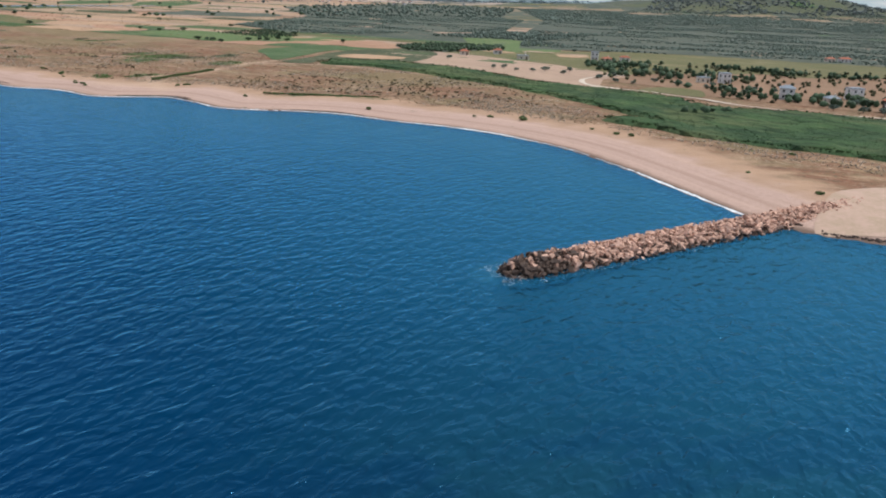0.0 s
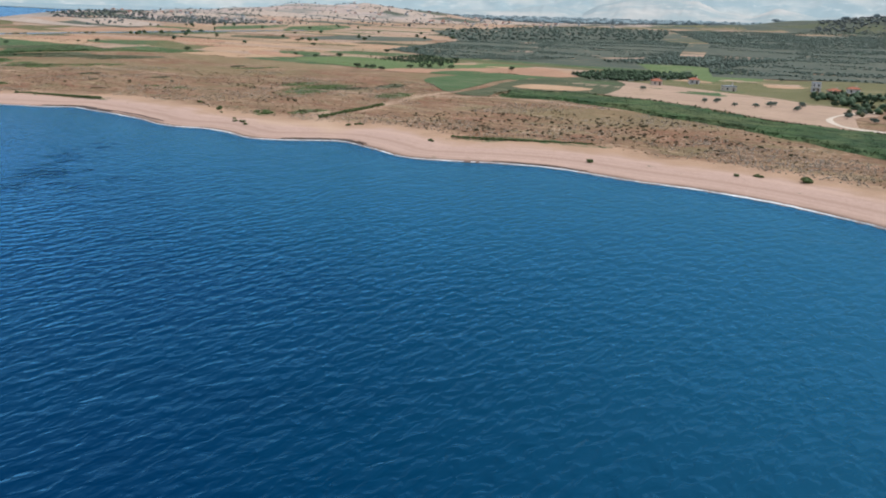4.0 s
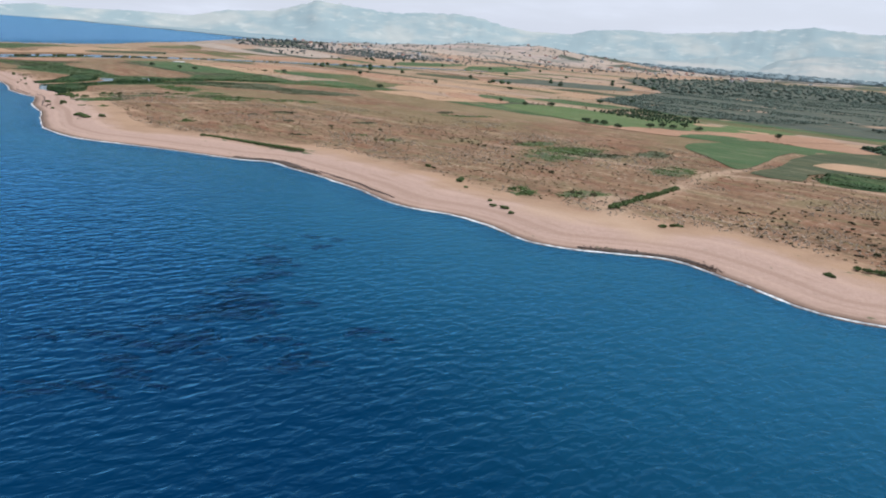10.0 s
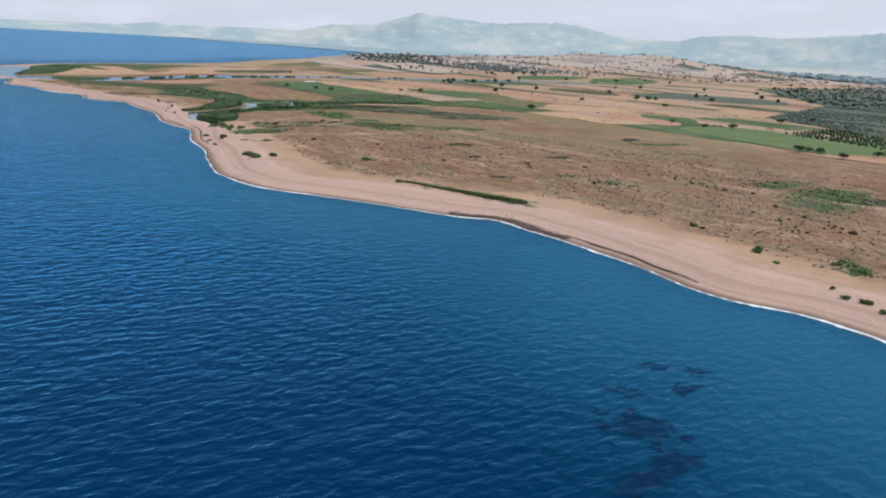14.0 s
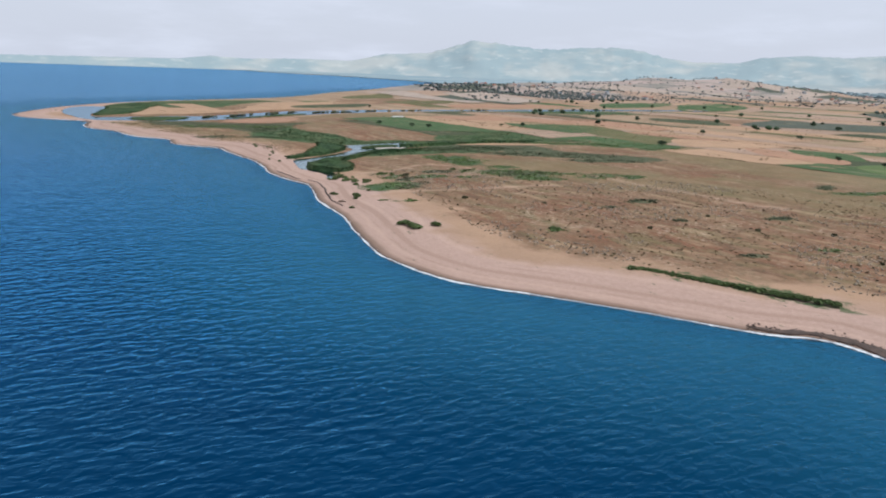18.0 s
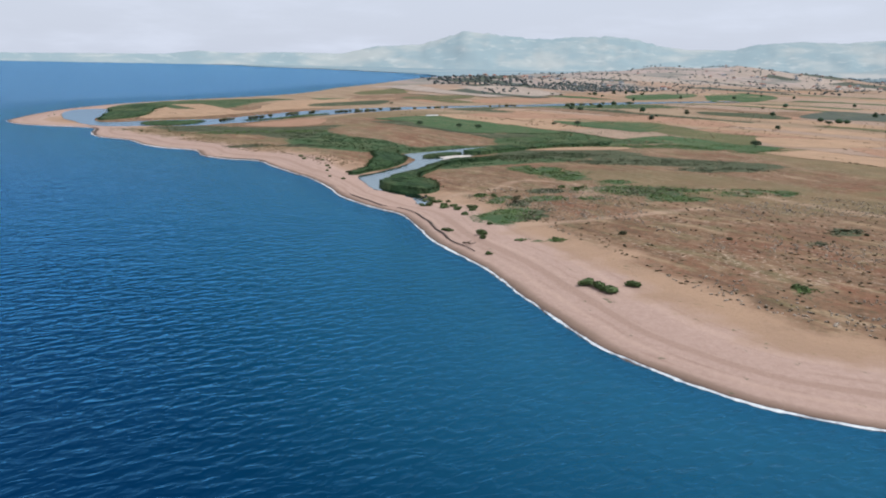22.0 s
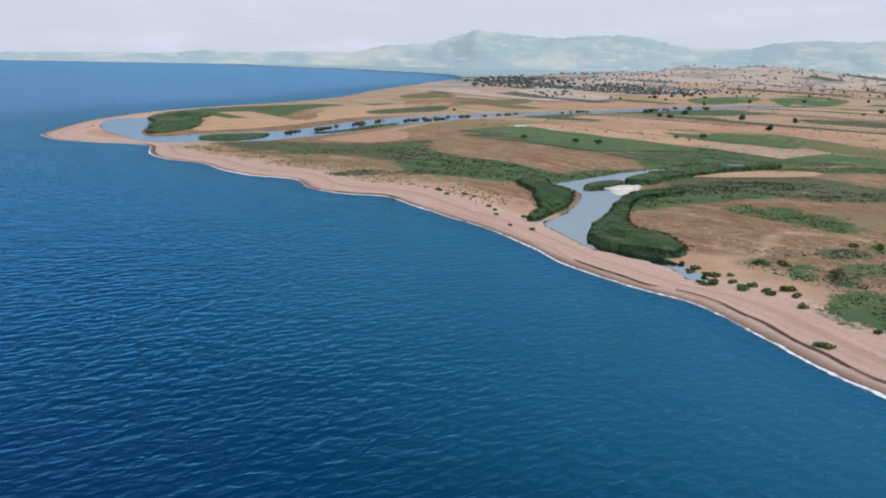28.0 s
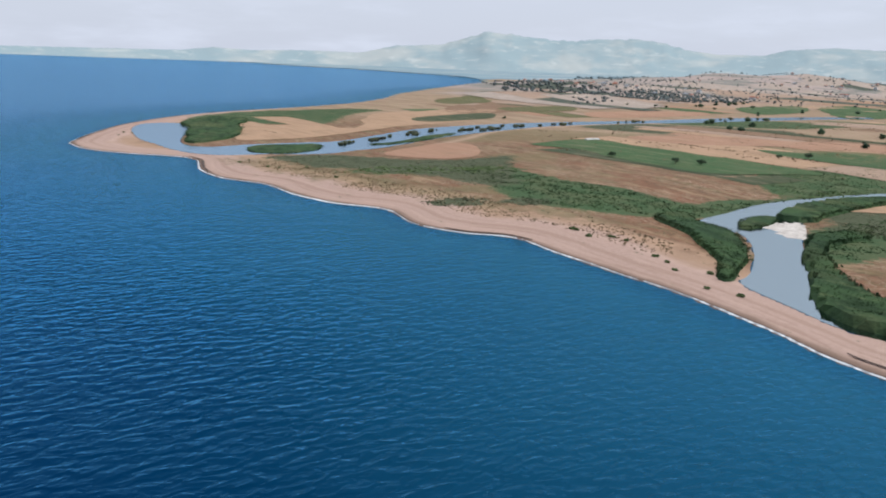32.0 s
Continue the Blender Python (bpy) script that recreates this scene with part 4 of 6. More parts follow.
def foam_line():
    p, side = along(SHORE, 0.4)
    land = -side if not inside(LAND, *(p[200:201] + side[200:201] * 3).T)[0] else side
    verts, faces = [], []
    for seed, mean, reach, height in ((1.0, -0.15, 0.34, 0.06),):
        last = None
        for i in range(len(p)):
            swash = 0.42 + 1.3 * noise.noise((i * 0.011, seed, 0)) + 0.9 * noise.noise((i * 0.07, seed, 4)) + 1.0 * noise.noise((i * 0.37, seed, 6))
            w = reach * max(swash, 0.14 if noise.noise((i * 0.05, 3, seed)) > -0.25 else 0)
            if w < 0.03:
                last = None
                continue
            o = mean + 0.4 * noise.noise((i * 0.03, seed, 2)) + 0.25 * noise.noise((i * 0.13, seed, 3))
            a, b = p[i] + land[i] * (o - w), p[i] + land[i] * (o + w * 0.6)
            verts += [(a[0], a[1], height), (b[0], b[1], height + 0.14)]
            if last is not None:
                faces.append((last, last + 1, len(verts) - 1, len(verts) - 2))
            last = len(verts) - 2
    tagged(new("surf_foam", mesh_of("surf_foam", verts, faces, FOAM)), "thin broken line of white surf along the beach", "foam", kind="stuff")
    return p, land


shore_p, shore_land = foam_line()


def wrack(start, stop, offset, width, seed):
    """A dark band of washed-up weed along part of the shore."""
    pick = [i for i in range(len(shore_p)) if start[0] >= shore_p[i][0] >= stop[0] and shore_p[i][1] > 120 and shore_p[i][1] < 470]
    if len(pick) < 4:
        return
    n = len(pick)
    rows = []
    for k, i in enumerate(pick):
        f = max(0.0, math.sin(math.pi * k / (n - 1))) ** 0.6
        o = offset + 0.6 * noise.noise((k * 0.06, seed, 1))
        w = width * f * (0.7 + 0.7 * noise.noise((k * 0.09, seed, 5)) + 0.4 * noise.noise((k * 0.5, seed, 8)))
        rows.append((shore_p[i] + shore_land[i] * (o - max(w, 0.07)), shore_p[i] + shore_land[i] * o, shore_p[i] + shore_land[i] * (o + max(w, 0.07))))
    xy = np.array(rows).reshape(-1, 2)
    z = np.maximum(relief(xy[:, 0], xy[:, 1])[0], 0.05) + 0.16
    z[1::3] += 0.12
    faces = [(3 * k + j, 3 * k + j + 1, 3 * k + j + 4, 3 * k + j + 3) for k in range(n - 1) for j in (0, 1)]
    if width > 0.8:
        heap = np.random.RandomState(int(-start[0]))
        at = xy.reshape(-1, 3, 2)[heap.randint(0, n, 300), 1] + heap.normal(size=(300, 2)) * width * 0.7
        v, f = low_clumps(at, np.maximum(relief(at[:, 0], at[:, 1])[0], 0) + 0.03, 0.17, 0.10, 3, 5)
        tagged(new("seaweed_heaps", bulk("seaweed_heaps", v, f, WRACK)), "small dark heaps of washed-up seaweed", "seaweed", kind="stuff")
    tagged(new("seaweed_wrack", mesh_of("seaweed_wrack", np.column_stack([xy, z]), faces, WRACK)), "dark band of dry seaweed washed up on the sand", "seaweed", kind="stuff")


for a, b, o, w in ((-176, -204, 1.7, 1.3), (-150, -178, 2.6, 0.35), (-84, -106, 1.3, 0.9), (-26, -48, 1.2, 0.5), (-312, -349, 3.2, 0.34), (-352, -372, 2.8, 0.35), (-436, -458, 1.2, 0.5), (-562, -598, 1.4, 0.6)):
    wrack((a, 0), (b, 0), o, w, a)


# ---- reed beds ----
def reed_bed(name, outline, label, height=2.0, density=1.0, material=REED, seed=0, width=0.45, floor=True):
    """A closed uneven canopy of reeds with blades standing out of it."""
    poly = np.asarray(curve_through(outline, 3.0, True))
    area = surface_of(poly)
    r = np.random.RandomState(seed)
    rag = min(2.4, 0.03 * area ** 0.5)
    poly = poly + np.array([(noise.noise((a * 0.09, b * 0.09, seed)) + 0.6 * noise.noise((a * 0.3, b * 0.3, seed)), noise.noise((a * 0.09, b * 0.09, seed + 7)) + 0.6 * noise.noise((a * 0.3, b * 0.3, seed + 7))) for a, b in poly]) * rag
    height *= 0.62
    canopy = draped("canopy", poly, material, 0.02, max(1.6, min(3.4, (area / 1500) ** 0.5)), "", "reeds", "stuff")
    me = canopy.data
    bm = bmesh.new()
    bm.from_mesh(me)
    for v in bm.verts:
        q = 0.75 + 0.45 * noise.noise((v.co.x * 0.05, v.co.y * 0.05, seed)) + 0.12 * noise.noise((v.co.x * 0.35, v.co.y * 0.35, seed + 3))
        v.co.z = max(v.co.z, 0.05)
        if not v.is_boundary:
            v.co.z += height * max(q, 0.3)
            v.co.x += 0.5 * noise.noise((v.co.x, v.co.y, 1))
            v.co.y += 0.5 * noise.noise((v.co.x, v.co.y, 5))
    bmesh.ops.triangulate(bm, faces=bm.faces[:])
    bm.to_mesh(me)
    bm.free()
    n = int(min(area * density * 1.2, 15000))
    p = scattered(poly, n, seed)
    rim = poly[r.randint(0, len(poly), len(poly) * 2)] + r.normal(size=(len(poly) * 2, 2)) * rag * 0.7
    p = np.concatenate([p, rim])
    p = p[~(inside(LAGOON, p[:, 0], p[:, 1]) & floor)]
    z = np.maximum(relief(p[:, 0], p[:, 1])[0], 0)
    lift = np.array([0.75 + 0.45 * noise.noise((a * 0.05, b * 0.05, seed)) for a, b in p]) * height * 0.75
    v, f = blades(p, z + lift, height * 0.30, width * 0.6, seed, 3, 0.6)
    bed = tagged(new(name, bulk(name, v, f, material)), label, "reeds", kind="stuff")
    canopy.parent = bed
    del canopy["category"]
    return bed


def rushes(outline, height, material, seed):
    """Ragged low rushes, thick in places and bare in others."""
    poly = np.asarray(curve_through(outline, 4.0, True))
    p = scattered(poly, int(min(surface_of(poly) * 0.8, 7000)), seed)
    p = p[~(inside(LAGOON, p[:, 0], p[:, 1]) | inside(SPIT_LAKE, p[:, 0], p[:, 1]))]
    rim = away(poly, p[:, 0], p[:, 1], True)
    thick = np.array([noise.noise((a * 0.10, b * 0.16, seed)) + 0.6 * noise.noise((a * 0.35, b * 0.4, seed)) for a, b in p])
    p = p[thick + np.clip(rim / 5, 0, 1) * 0.5 > 0.25]
    z = relief(p[:, 0], p[:, 1])[0]
    v, f = blades(p, z, 0.32 * height, 0.40, seed, 3, 2.2)
    tagged(new("rushes", bulk("rushes", v, f, material)), "low dark old rushes on the dry plain" if material is REED_DARK else "low green rushes on the dry plain", "rushes", kind="stuff")


def tuft_stand(kind, cx, cy, rx, ry, turn, seed):
    """Low tufts, thickest at the middle of a stand."""
    r = np.random.RandomState(seed)
    n = int(min(80 + rx * ry * 6, 1500))
    q, a = np.sqrt(r.rand(n)) * (0.75 + 0.6 * r.rand(n)), r.rand(n) * 2 * np.pi
    u, v, c, s = rx * q * np.cos(a), ry * q * np.sin(a), math.cos(radians(turn)), math.sin(radians(turn))
    p = np.stack([cx + u * c - v * s, cy + u * s + v * c], -1)
    p = p[np.array([noise.noise((px * 0.22, py * 0.22, seed)) + 0.6 * noise.noise((px * 0.7, py * 0.7, 2)) > 0.0 for px, py in p])]
    p = p[~(inside(LAGOON, p[:, 0], p[:, 1]) | inside(SPIT_LAKE, p[:, 0], p[:, 1]))]
    if not len(p):
        return
    v, f = blades(p, relief(p[:, 0], p[:, 1])[0], 0.30, 0.36, seed, 3, 2.2)
    dark = kind == "old"
    tagged(new("rushes", bulk("rushes", v, f, REED_DARK if dark else RUSH)), "low dark old rushes on the dry plain" if dark else "low green rushes on the dry plain", "rushes", kind="stuff")


for k, (kind, *round_) in enumerate(STANDS):
    if kind != "sage":
        tuft_stand(kind, *round_, 400 + k)
for k, (outline, tall, old) in enumerate(RUSHES):
    rushes(outline, tall, REED_DARK if old else REED, 200 + k)
BED_NORTH = [(-60, 368), (-38, 362), (-20, 352), (-5, 332), (12, 314), (27, 294), (40, 272), (52, 250), (60, 234), (53, 238), (45, 238), (43, 230), (46, 225), (58, 217), (66, 206), (76, 199), (91, 190), (125, 172), (190, 148),
             (215, 190), (165, 235), (137, 252), (112, 262), (90, 268), (80, 286), (62, 304), (50, 310), (36, 324), (20, 346), (3, 368), (-16, 382), (-39, 391), (-60, 383)]
reed_bed("reed_bed", BED_NORTH, "long dense green reed bed behind the beach", 2.2, 0.85, REED, 1, 0.55)
reed_bed("reed_bed", [(-378, 406), (-373, 394), (-366, 389.5), (-356, 388), (-353, 393), (-358, 403), (-364, 406), (-371, 414), (-377, 434), (-379, 452), (-371, 468), (-376, 474), (-384, 462), (-384, 445), (-381, 426)], "tall green reeds on the lagoon bank", 2.6, 2.6, REED, 2)
reed_bed("reed_bed", [(-416, 470), (-411, 462), (-401, 454), (-395, 440), (-392, 420), (-391.5, 408), (-394, 407), (-397, 420), (-404, 434), (-412, 448), (-421, 458)], "green reeds between the beach and the lagoon", 2.3, 2.6, REED, 3)
reed_bed("reed_bed", [(-401, 464), (-402, 478), (-397, 486), (-394, 480), (-396, 468)], "green reed islet in the lagoon", 1.4, 2.2, REED, 8, 0.45, False)

reed_bed("reed_bed", [(-712, 566), (-690, 551), (-640, 503), (-630, 503), (-636, 530), (-652, 550), (-680, 577), (-700, 604), (-724, 604)], "green reeds on the lake shore of the spit", 1.8, 1.0, REED, 6, 0.6)
reed_bed("reed_bed", [(-396, 486), (-393, 510), (-380, 538), (-364, 557), (-357, 550), (-370, 528), (-382, 500), (-386, 484)], "tall green reeds along the lagoon arm", 2.6, 1.6, REED, 15, 0.5)
reed_bed("reed_bed", [(-605, 505), (-607, 521), (-594, 538), (-582, 522), (-581, 504), (-593, 496)], "low green reeds in the lake's mouth", 0.9, 1.4, REED, 7, 0.45, False)
reed_bed("reed_bed", [(-580, 556), (-578, 580), (-585, 617), (-582, 640), (-576, 610), (-573, 570)], "reeds in the shallow channel", 0.9, 1.2, REED, 14, 0.45, False)
def channel_tufts():
    """Dark tufts that stand in the shallow channel, in loose rows."""
    r = np.random.RandomState(30)
    p = []
    for cx, cy, reach, count in ((-588, 545, 9, 26), (-592, 580, 10, 60), (-598, 612, 9, 50), (-600, 640, 9, 36), (-592, 668, 8, 60), (-586, 690, 10, 90), (-585, 730, 9, 50), (-572, 760, 10, 60), (-545, 835, 14, 60), (-505, 930, 14, 60)):
        hub = np.array((cx, cy)) + r.normal(size=(max(3, count // 8), 2)) * (reach * 0.25, reach)
        p.append(hub[r.randint(0, len(hub), count)] + r.normal(size=(count, 2)) * (0.5, 1.3))
    p = np.concatenate(p)
    p = p[inside(SPIT_LAKE, p[:, 0], p[:, 1])]
    v, f = low_clumps(p, p[:, 0] * 0 - 0.05, 0.75, 0.95, 31, 6)
    tagged(new("reed_tufts", bulk("reed_tufts", v, f, REED_DARK)), "dark reed tufts standing in the shallow channel", "reeds", kind="stuff")


channel_tufts()

# pale flats in the lagoon
def mudflat(outline, label):
    poly = curve_through(outline, 1.5, True)
    poly = poly + np.array([(noise.noise((a * 0.4, b * 0.4, 1)), noise.noise((a * 0.4, b * 0.4, 6))) for a, b in poly]) * 5.0 + np.array([(noise.noise((a * 1.3, b * 1.3, 2)), noise.noise((a * 1.3, b * 1.3, 9))) for a, b in poly]) * 1.6
    c = poly.mean(0)
    n = len(poly)
    verts = [(a, b, -0.15) for a, b in poly] + [(c[0] + (a - c[0]) * 0.8, c[1] + (b - c[1]) * 0.8, 0.12) for a, b in poly] + [(*c, 0.2)]
    faces = [(k, (k + 1) % n, n + (k + 1) % n, n + k) for k in range(n)] + [(n + k, n + (k + 1) % n, 2 * n) for k in range(n)]
    tagged(new("mudflat", mesh_of("mudflat", verts, faces, MUD)), label, "mud", kind="structure")


mudflat([(-395, 470), (-395, 481), (-389, 484), (-383, 474), (-383, 459), (-388, 456)], "pale dry mud flat in the lagoon")
mudflat([(-384, 474), (-378, 484), (-371, 475), (-377, 466)], "pale dry mud flat among the reeds")
mudflat([(-391, 464), (-397, 470), (-398, 478), (-394, 480), (-390, 474)], "pale mud bar at the lagoon bend")
mudflat([(-394, 486), (-391, 494), (-388, 490)], "pale mud bank in the lagoon")


# ---- tracks ----
def track(name, line, width, material, label):
    p, side = along(curve_through(line, 3.0), 3.0)
    n = len(p)
    w = np.array([width * (0.8 + 0.9 * noise.noise((k * 0.17, width, 1))) for k in range(n)])[:, None]
    xy = np.stack([p - side * w, p, p + side * w], 1).reshape(-1, 2)
    z = relief(xy[:, 0], xy[:, 1])[0] + 0.3
    faces = [(3 * k + j, 3 * k + j + 1, 3 * k + j + 4, 3 * k + j + 3) for k in range(n - 1) for j in (0, 1)]
    return tagged(new(name, mesh_of(name, np.column_stack([xy, z]), faces, material)), label, "track", kind="structure")


track("gravel_road", [(78, 372), (65, 360), (56, 346), (52, 334), (54, 322), (63, 314), (74, 305)], 2.4, PALE_ROAD, "pale gravel road bend")
track("gravel_road", [(74, 305), (78, 298), (87, 291), (93, 281), (99, 274), (113, 266), (130, 258), (150, 248)], 1.0, PALE_ROAD, "pale gravel road along the reeds")
draped("sand_shoal", curve_through([(60, 127), (66, 126), (78, 124), (100, 118), (112, 140), (92, 157), (78, 154), (70, 146)], 3, True), plain("grassy_sand", (0.40, 0.285, 0.225), (0.31, 0.235, 0.165), 0.22, 0.95, 0.1), 0.1, 5, "sand with sparse grass behind the breakwater", "sand")

def harbour_edge():
    """Dark broken weed and stones along the harbour shore."""
    p, side = along(curve_through([(61, 127.2), (72, 122.8), (86, 117.8), (104, 109.5), (122, 101)], 2.0), 0.22)
    r = np.random.RandomState(12)
    p = p + r.normal(size=p.shape) * 0.35
    v, f = low_clumps(p, np.maximum(relief(p[:, 0], p[:, 1])[0], 0) - 0.05, 0.34, 0.30, 12, 6)
    tagged(new("seaweed_wrack", bulk("seaweed_wrack", v, f, WRACK)), "dark heaps of weed and stones on the harbour shore", "seaweed", kind="stuff")


harbour_edge()


# ---- breakwater ----
def rock_mesh(name, seed, material):
    """An angular quarry stone: the hull of a few random corners."""
    r = random.Random(seed)
    bm = bmesh.new()
    for k in range(13):
        d = Vector((r.uniform(-1, 1), r.uniform(-1, 1), r.uniform(-1, 1)))
        d = d / max(abs(d.x), abs(d.y), abs(d.z)) * r.uniform(0.42, 0.5)
        bm.verts.new((d.x * 1.75, d.y * 1.25, d.z * 0.95))
    hull = bmesh.ops.convex_hull(bm, input=bm.verts[:])
    bmesh.ops.delete(bm, geom=[g for g in hull["geom_interior"] if isinstance(g, bmesh.types.BMVert)], context="VERTS")
    bmesh.ops.recalc_face_normals(bm, faces=bm.faces[:])
    me = bpy.data.meshes.new(name)
    bm.to_mesh(me)
    bm.free()
    me.materials.append(material)
    return me


def breakwater():
    thing = tagged(new("breakwater"), "long breakwater of piled reddish boulders with a wet dark head", "breakwater")
    thing.location = (37.5, 120.2, 0)
    tip, way = Vector((8.2, 101.6, 0)), Vector((47, 31, 0)).normalized()
    side = Vector((-way.y, way.x, 0))
    dry = [rock_mesh("rock", k, ROCK) for k in range(14)]
    wet = [rock_mesh("rock", k + 50, ROCK_WET_AND_GAPS) for k in range(6)]
    rest_v, rest_f = [], []
    r = random.Random(11)
    singles = 0
    length = 84.0
    # a solid core under the boulders; its dark colour paints shade into the gaps
    core = []
    for s in (1.5, length):
        for u, z in ((-3.6, -1.6), (-1.5, 1.15), (1.5, 1.15), (3.6, -1.6)):
            q = tip + way * s + side * u
            core.append((q.x - 37.5, q.y - 120.2, z))
    part("core", mesh_of("core", core, [(0, 1, 5, 4), (1, 2, 6, 5), (2, 3, 7, 6), (0, 3, 2, 1), (4, 5, 6, 7)], ROCK_WET_AND_GAPS), thing)
    s = -0.6
    while s < length:
        taper = min(1.0, 0.55 + s / 6.0) * (1.0 + (0.35 if s > 62 else 0.0) * min(1, (s - 62) / 12 if s > 62 else 0))
        u = -3.5 * taper
        while u < 3.5 * taper:
            size = r.uniform(0.28, 0.72) * (1.15 if s < 10 else 1.0)
            a = abs(u) / (3.5 * taper)
            z = 1.6 * (1 - max(0, a - 0.34) / 0.66) * min(1, 0.45 + s / 7.0) - 0.12 + r.uniform(-0.45, 0.34)
            z -= 0.4 * max(0.0, (s - 66) / 18)
            q = tip + way * (s + r.uniform(-0.35, 0.35)) + side * (u + r.uniform(-0.2, 0.2))
            m = Matrix.LocRotScale(Vector((q.x - 37.5, q.y - 120.2, z)), Euler((r.uniform(-0.9, 0.9), r.uniform(-0.9, 0.9), r.uniform(0, 6.3))), Vector((size * r.uniform(0.8, 1.25), size * r.uniform(0.8, 1.1), size * r.uniform(0.7, 1.0))))
            soaked = (z < 0.28 and r.random() < 0.85) or (s < 14 and r.random() < 0.95 - s * 0.05)
            me = r.choice(wet if soaked else dry)
            if singles < 300:
                part("rock", me, thing, "dark wet boulder" if soaked else "", m)
                singles += 1
            else:
                base = len(rest_v)
                rest_v += [m @ v.co for v in me.vertices]
                rest_f += [([base + k for k in p.vertices], soaked) for p in me.polygons]
            u += size * 0.95
        s += 0.50
    me = mesh_of("rubble", rest_v, [f for f, _ in rest_f], [ROCK_JOINED, ROCK_WET_AND_GAPS])
    me.polygons.foreach_set("material_index", [int(w) for _, w in rest_f])
    tagged(part("rubble", me, thing, "piled reddish boulders"), kind="stuff")
    # foam and pale shallows round the head
    verts, faces = [], []
    for k in range(420):
        s = r.uniform(-1.6, 2.0) if r.random() < 0.45 else r.uniform(2.0, 40)
        near = -1 if r.random() < 0.6 else 1
        if s < 2:
            q = tip + way * (s - 0.4 - abs(r.gauss(0, 0.5))) + side * r.uniform(-3.9, 3.9)
        else:
            q = tip + way * s + side * near * (4.1 + abs(r.gauss(0, 0.45)))
        rad = r.uniform(0.02, 0.07) * (1.0 if s < 4 else 0.7)
        base = len(verts)
        verts += [(q.x + rad * (1.7 + r.uniform(-0.4, 0.4)) * math.cos(a), q.y + rad * 0.7 * (1 + r.uniform(-0.4, 0.4)) * math.sin(a), 0.045 + 0.0002 * k) for a in [j * math.pi / 4 for j in range(8)]]
        faces.append(list(range(base, base + 8)))
    tagged(new("foam_flecks", mesh_of("foam_flecks", verts, faces, FOAM)), "white foam flecks where waves meet the boulders", "foam", kind="stuff")


breakwater()


# ---- shrubs and trees ----
def shrub_mesh(seed, wide, high, material=LEAF, leaves=420):
    r = random.Random(seed)
    c, q = [], []
    for k in range(9):
        a, d = r.uniform(0, 6.3), r.uniform(0, 0.62) * wide
        q.append(r.uniform(0.26, 0.42) * min(wide, high * 1.3))
        c.append((d * math.cos(a), d * math.sin(a), r.uniform(0.25, 0.62) * high))
    v, f = leaf_cloud(c, q, leaves, 0.16 + 0.03 * wide, seed, 0.85)
    return bulk("leaves", v, f, material)


def stems_mesh(seed, reach, high):
    r = random.Random(seed)
    verts, faces = [], []
    for k in range(5):
        a = r.uniform(0, 6.3)
        tip = Vector((math.cos(a) * reach * 0.5, math.sin(a) * reach * 0.5, high * 0.7))
        limb(verts, faces, Vector((0.1 * math.cos(a), 0.1 * math.sin(a), -0.1)), tip, 0.06, 0.02)
    return mesh_of("stems", verts, faces, BARK)


def limb(verts, faces, a, b, r0, r1, sides=5):
    d = (b - a).normalized()
    u = d.orthogonal().normalized()
    w = d.cross(u)
    base = len(verts)
    for p, q in ((a, r0), (b, r1)):
        verts += [p + (u * math.cos(k * 2 * math.pi / sides) + w * math.sin(k * 2 * math.pi / sides)) * q for k in range(sides)]
    for k in range(sides):
        m = (k + 1) % sides
        faces.append((base + k, base + m, base + sides + m, base + sides + k))
    faces.append(tuple(base + sides + k for k in range(sides)))


def make_shrub(seed, wide, high, label, material=LEAF, leaves=420):
    ob = tagged(new("shrub"), label, "shrub", "shrubs on the beach and plain")
    part("leaves", shrub_mesh(seed, wide, high, material, leaves), ob)
    part("stems", stems_mesh(seed, wide, high), ob)
    ob.location = (0, 0, -60)
    return ob


def make_tree(seed, wide, high, label, material):
    r = random.Random(seed)
    ob = tagged(new("tree"), label, "tree", "trees of the plain")
    verts, faces, c, q = [], [], [], []
    fork = Vector((r.uniform(-0.2, 0.2), r.uniform(-0.2, 0.2), high * 0.32))
    limb(verts, faces, Vector((0, 0, -0.2)), fork, 0.045 * high, 0.03 * high, 7)
    for k in range(6):
        a = k * 1.05 + r.uniform(-0.3, 0.3)
        tip = Vector((math.cos(a) * wide * 0.34, math.sin(a) * wide * 0.34, high * r.uniform(0.5, 0.8)))
        limb(verts, faces, fork, tip, 0.022 * high, 0.008 * high)
        c.append(tuple(tip))
        q.append(wide * r.uniform(0.17, 0.26))
        c.append((tip.x * 0.5 + r.uniform(-0.4, 0.4), tip.y * 0.5 + r.uniform(-0.4, 0.4), high * r.uniform(0.6, 0.84)))
        q.append(wide * r.uniform(0.17, 0.25))
    part("trunk", mesh_of("trunk", verts, faces, BARK), ob)
    v, f = leaf_cloud(c, q, 620, 0.30, seed, 0.8)
    part("crown", bulk("crown", v, f, material), ob)
    ob.location = (0, 0, -60)
    return ob


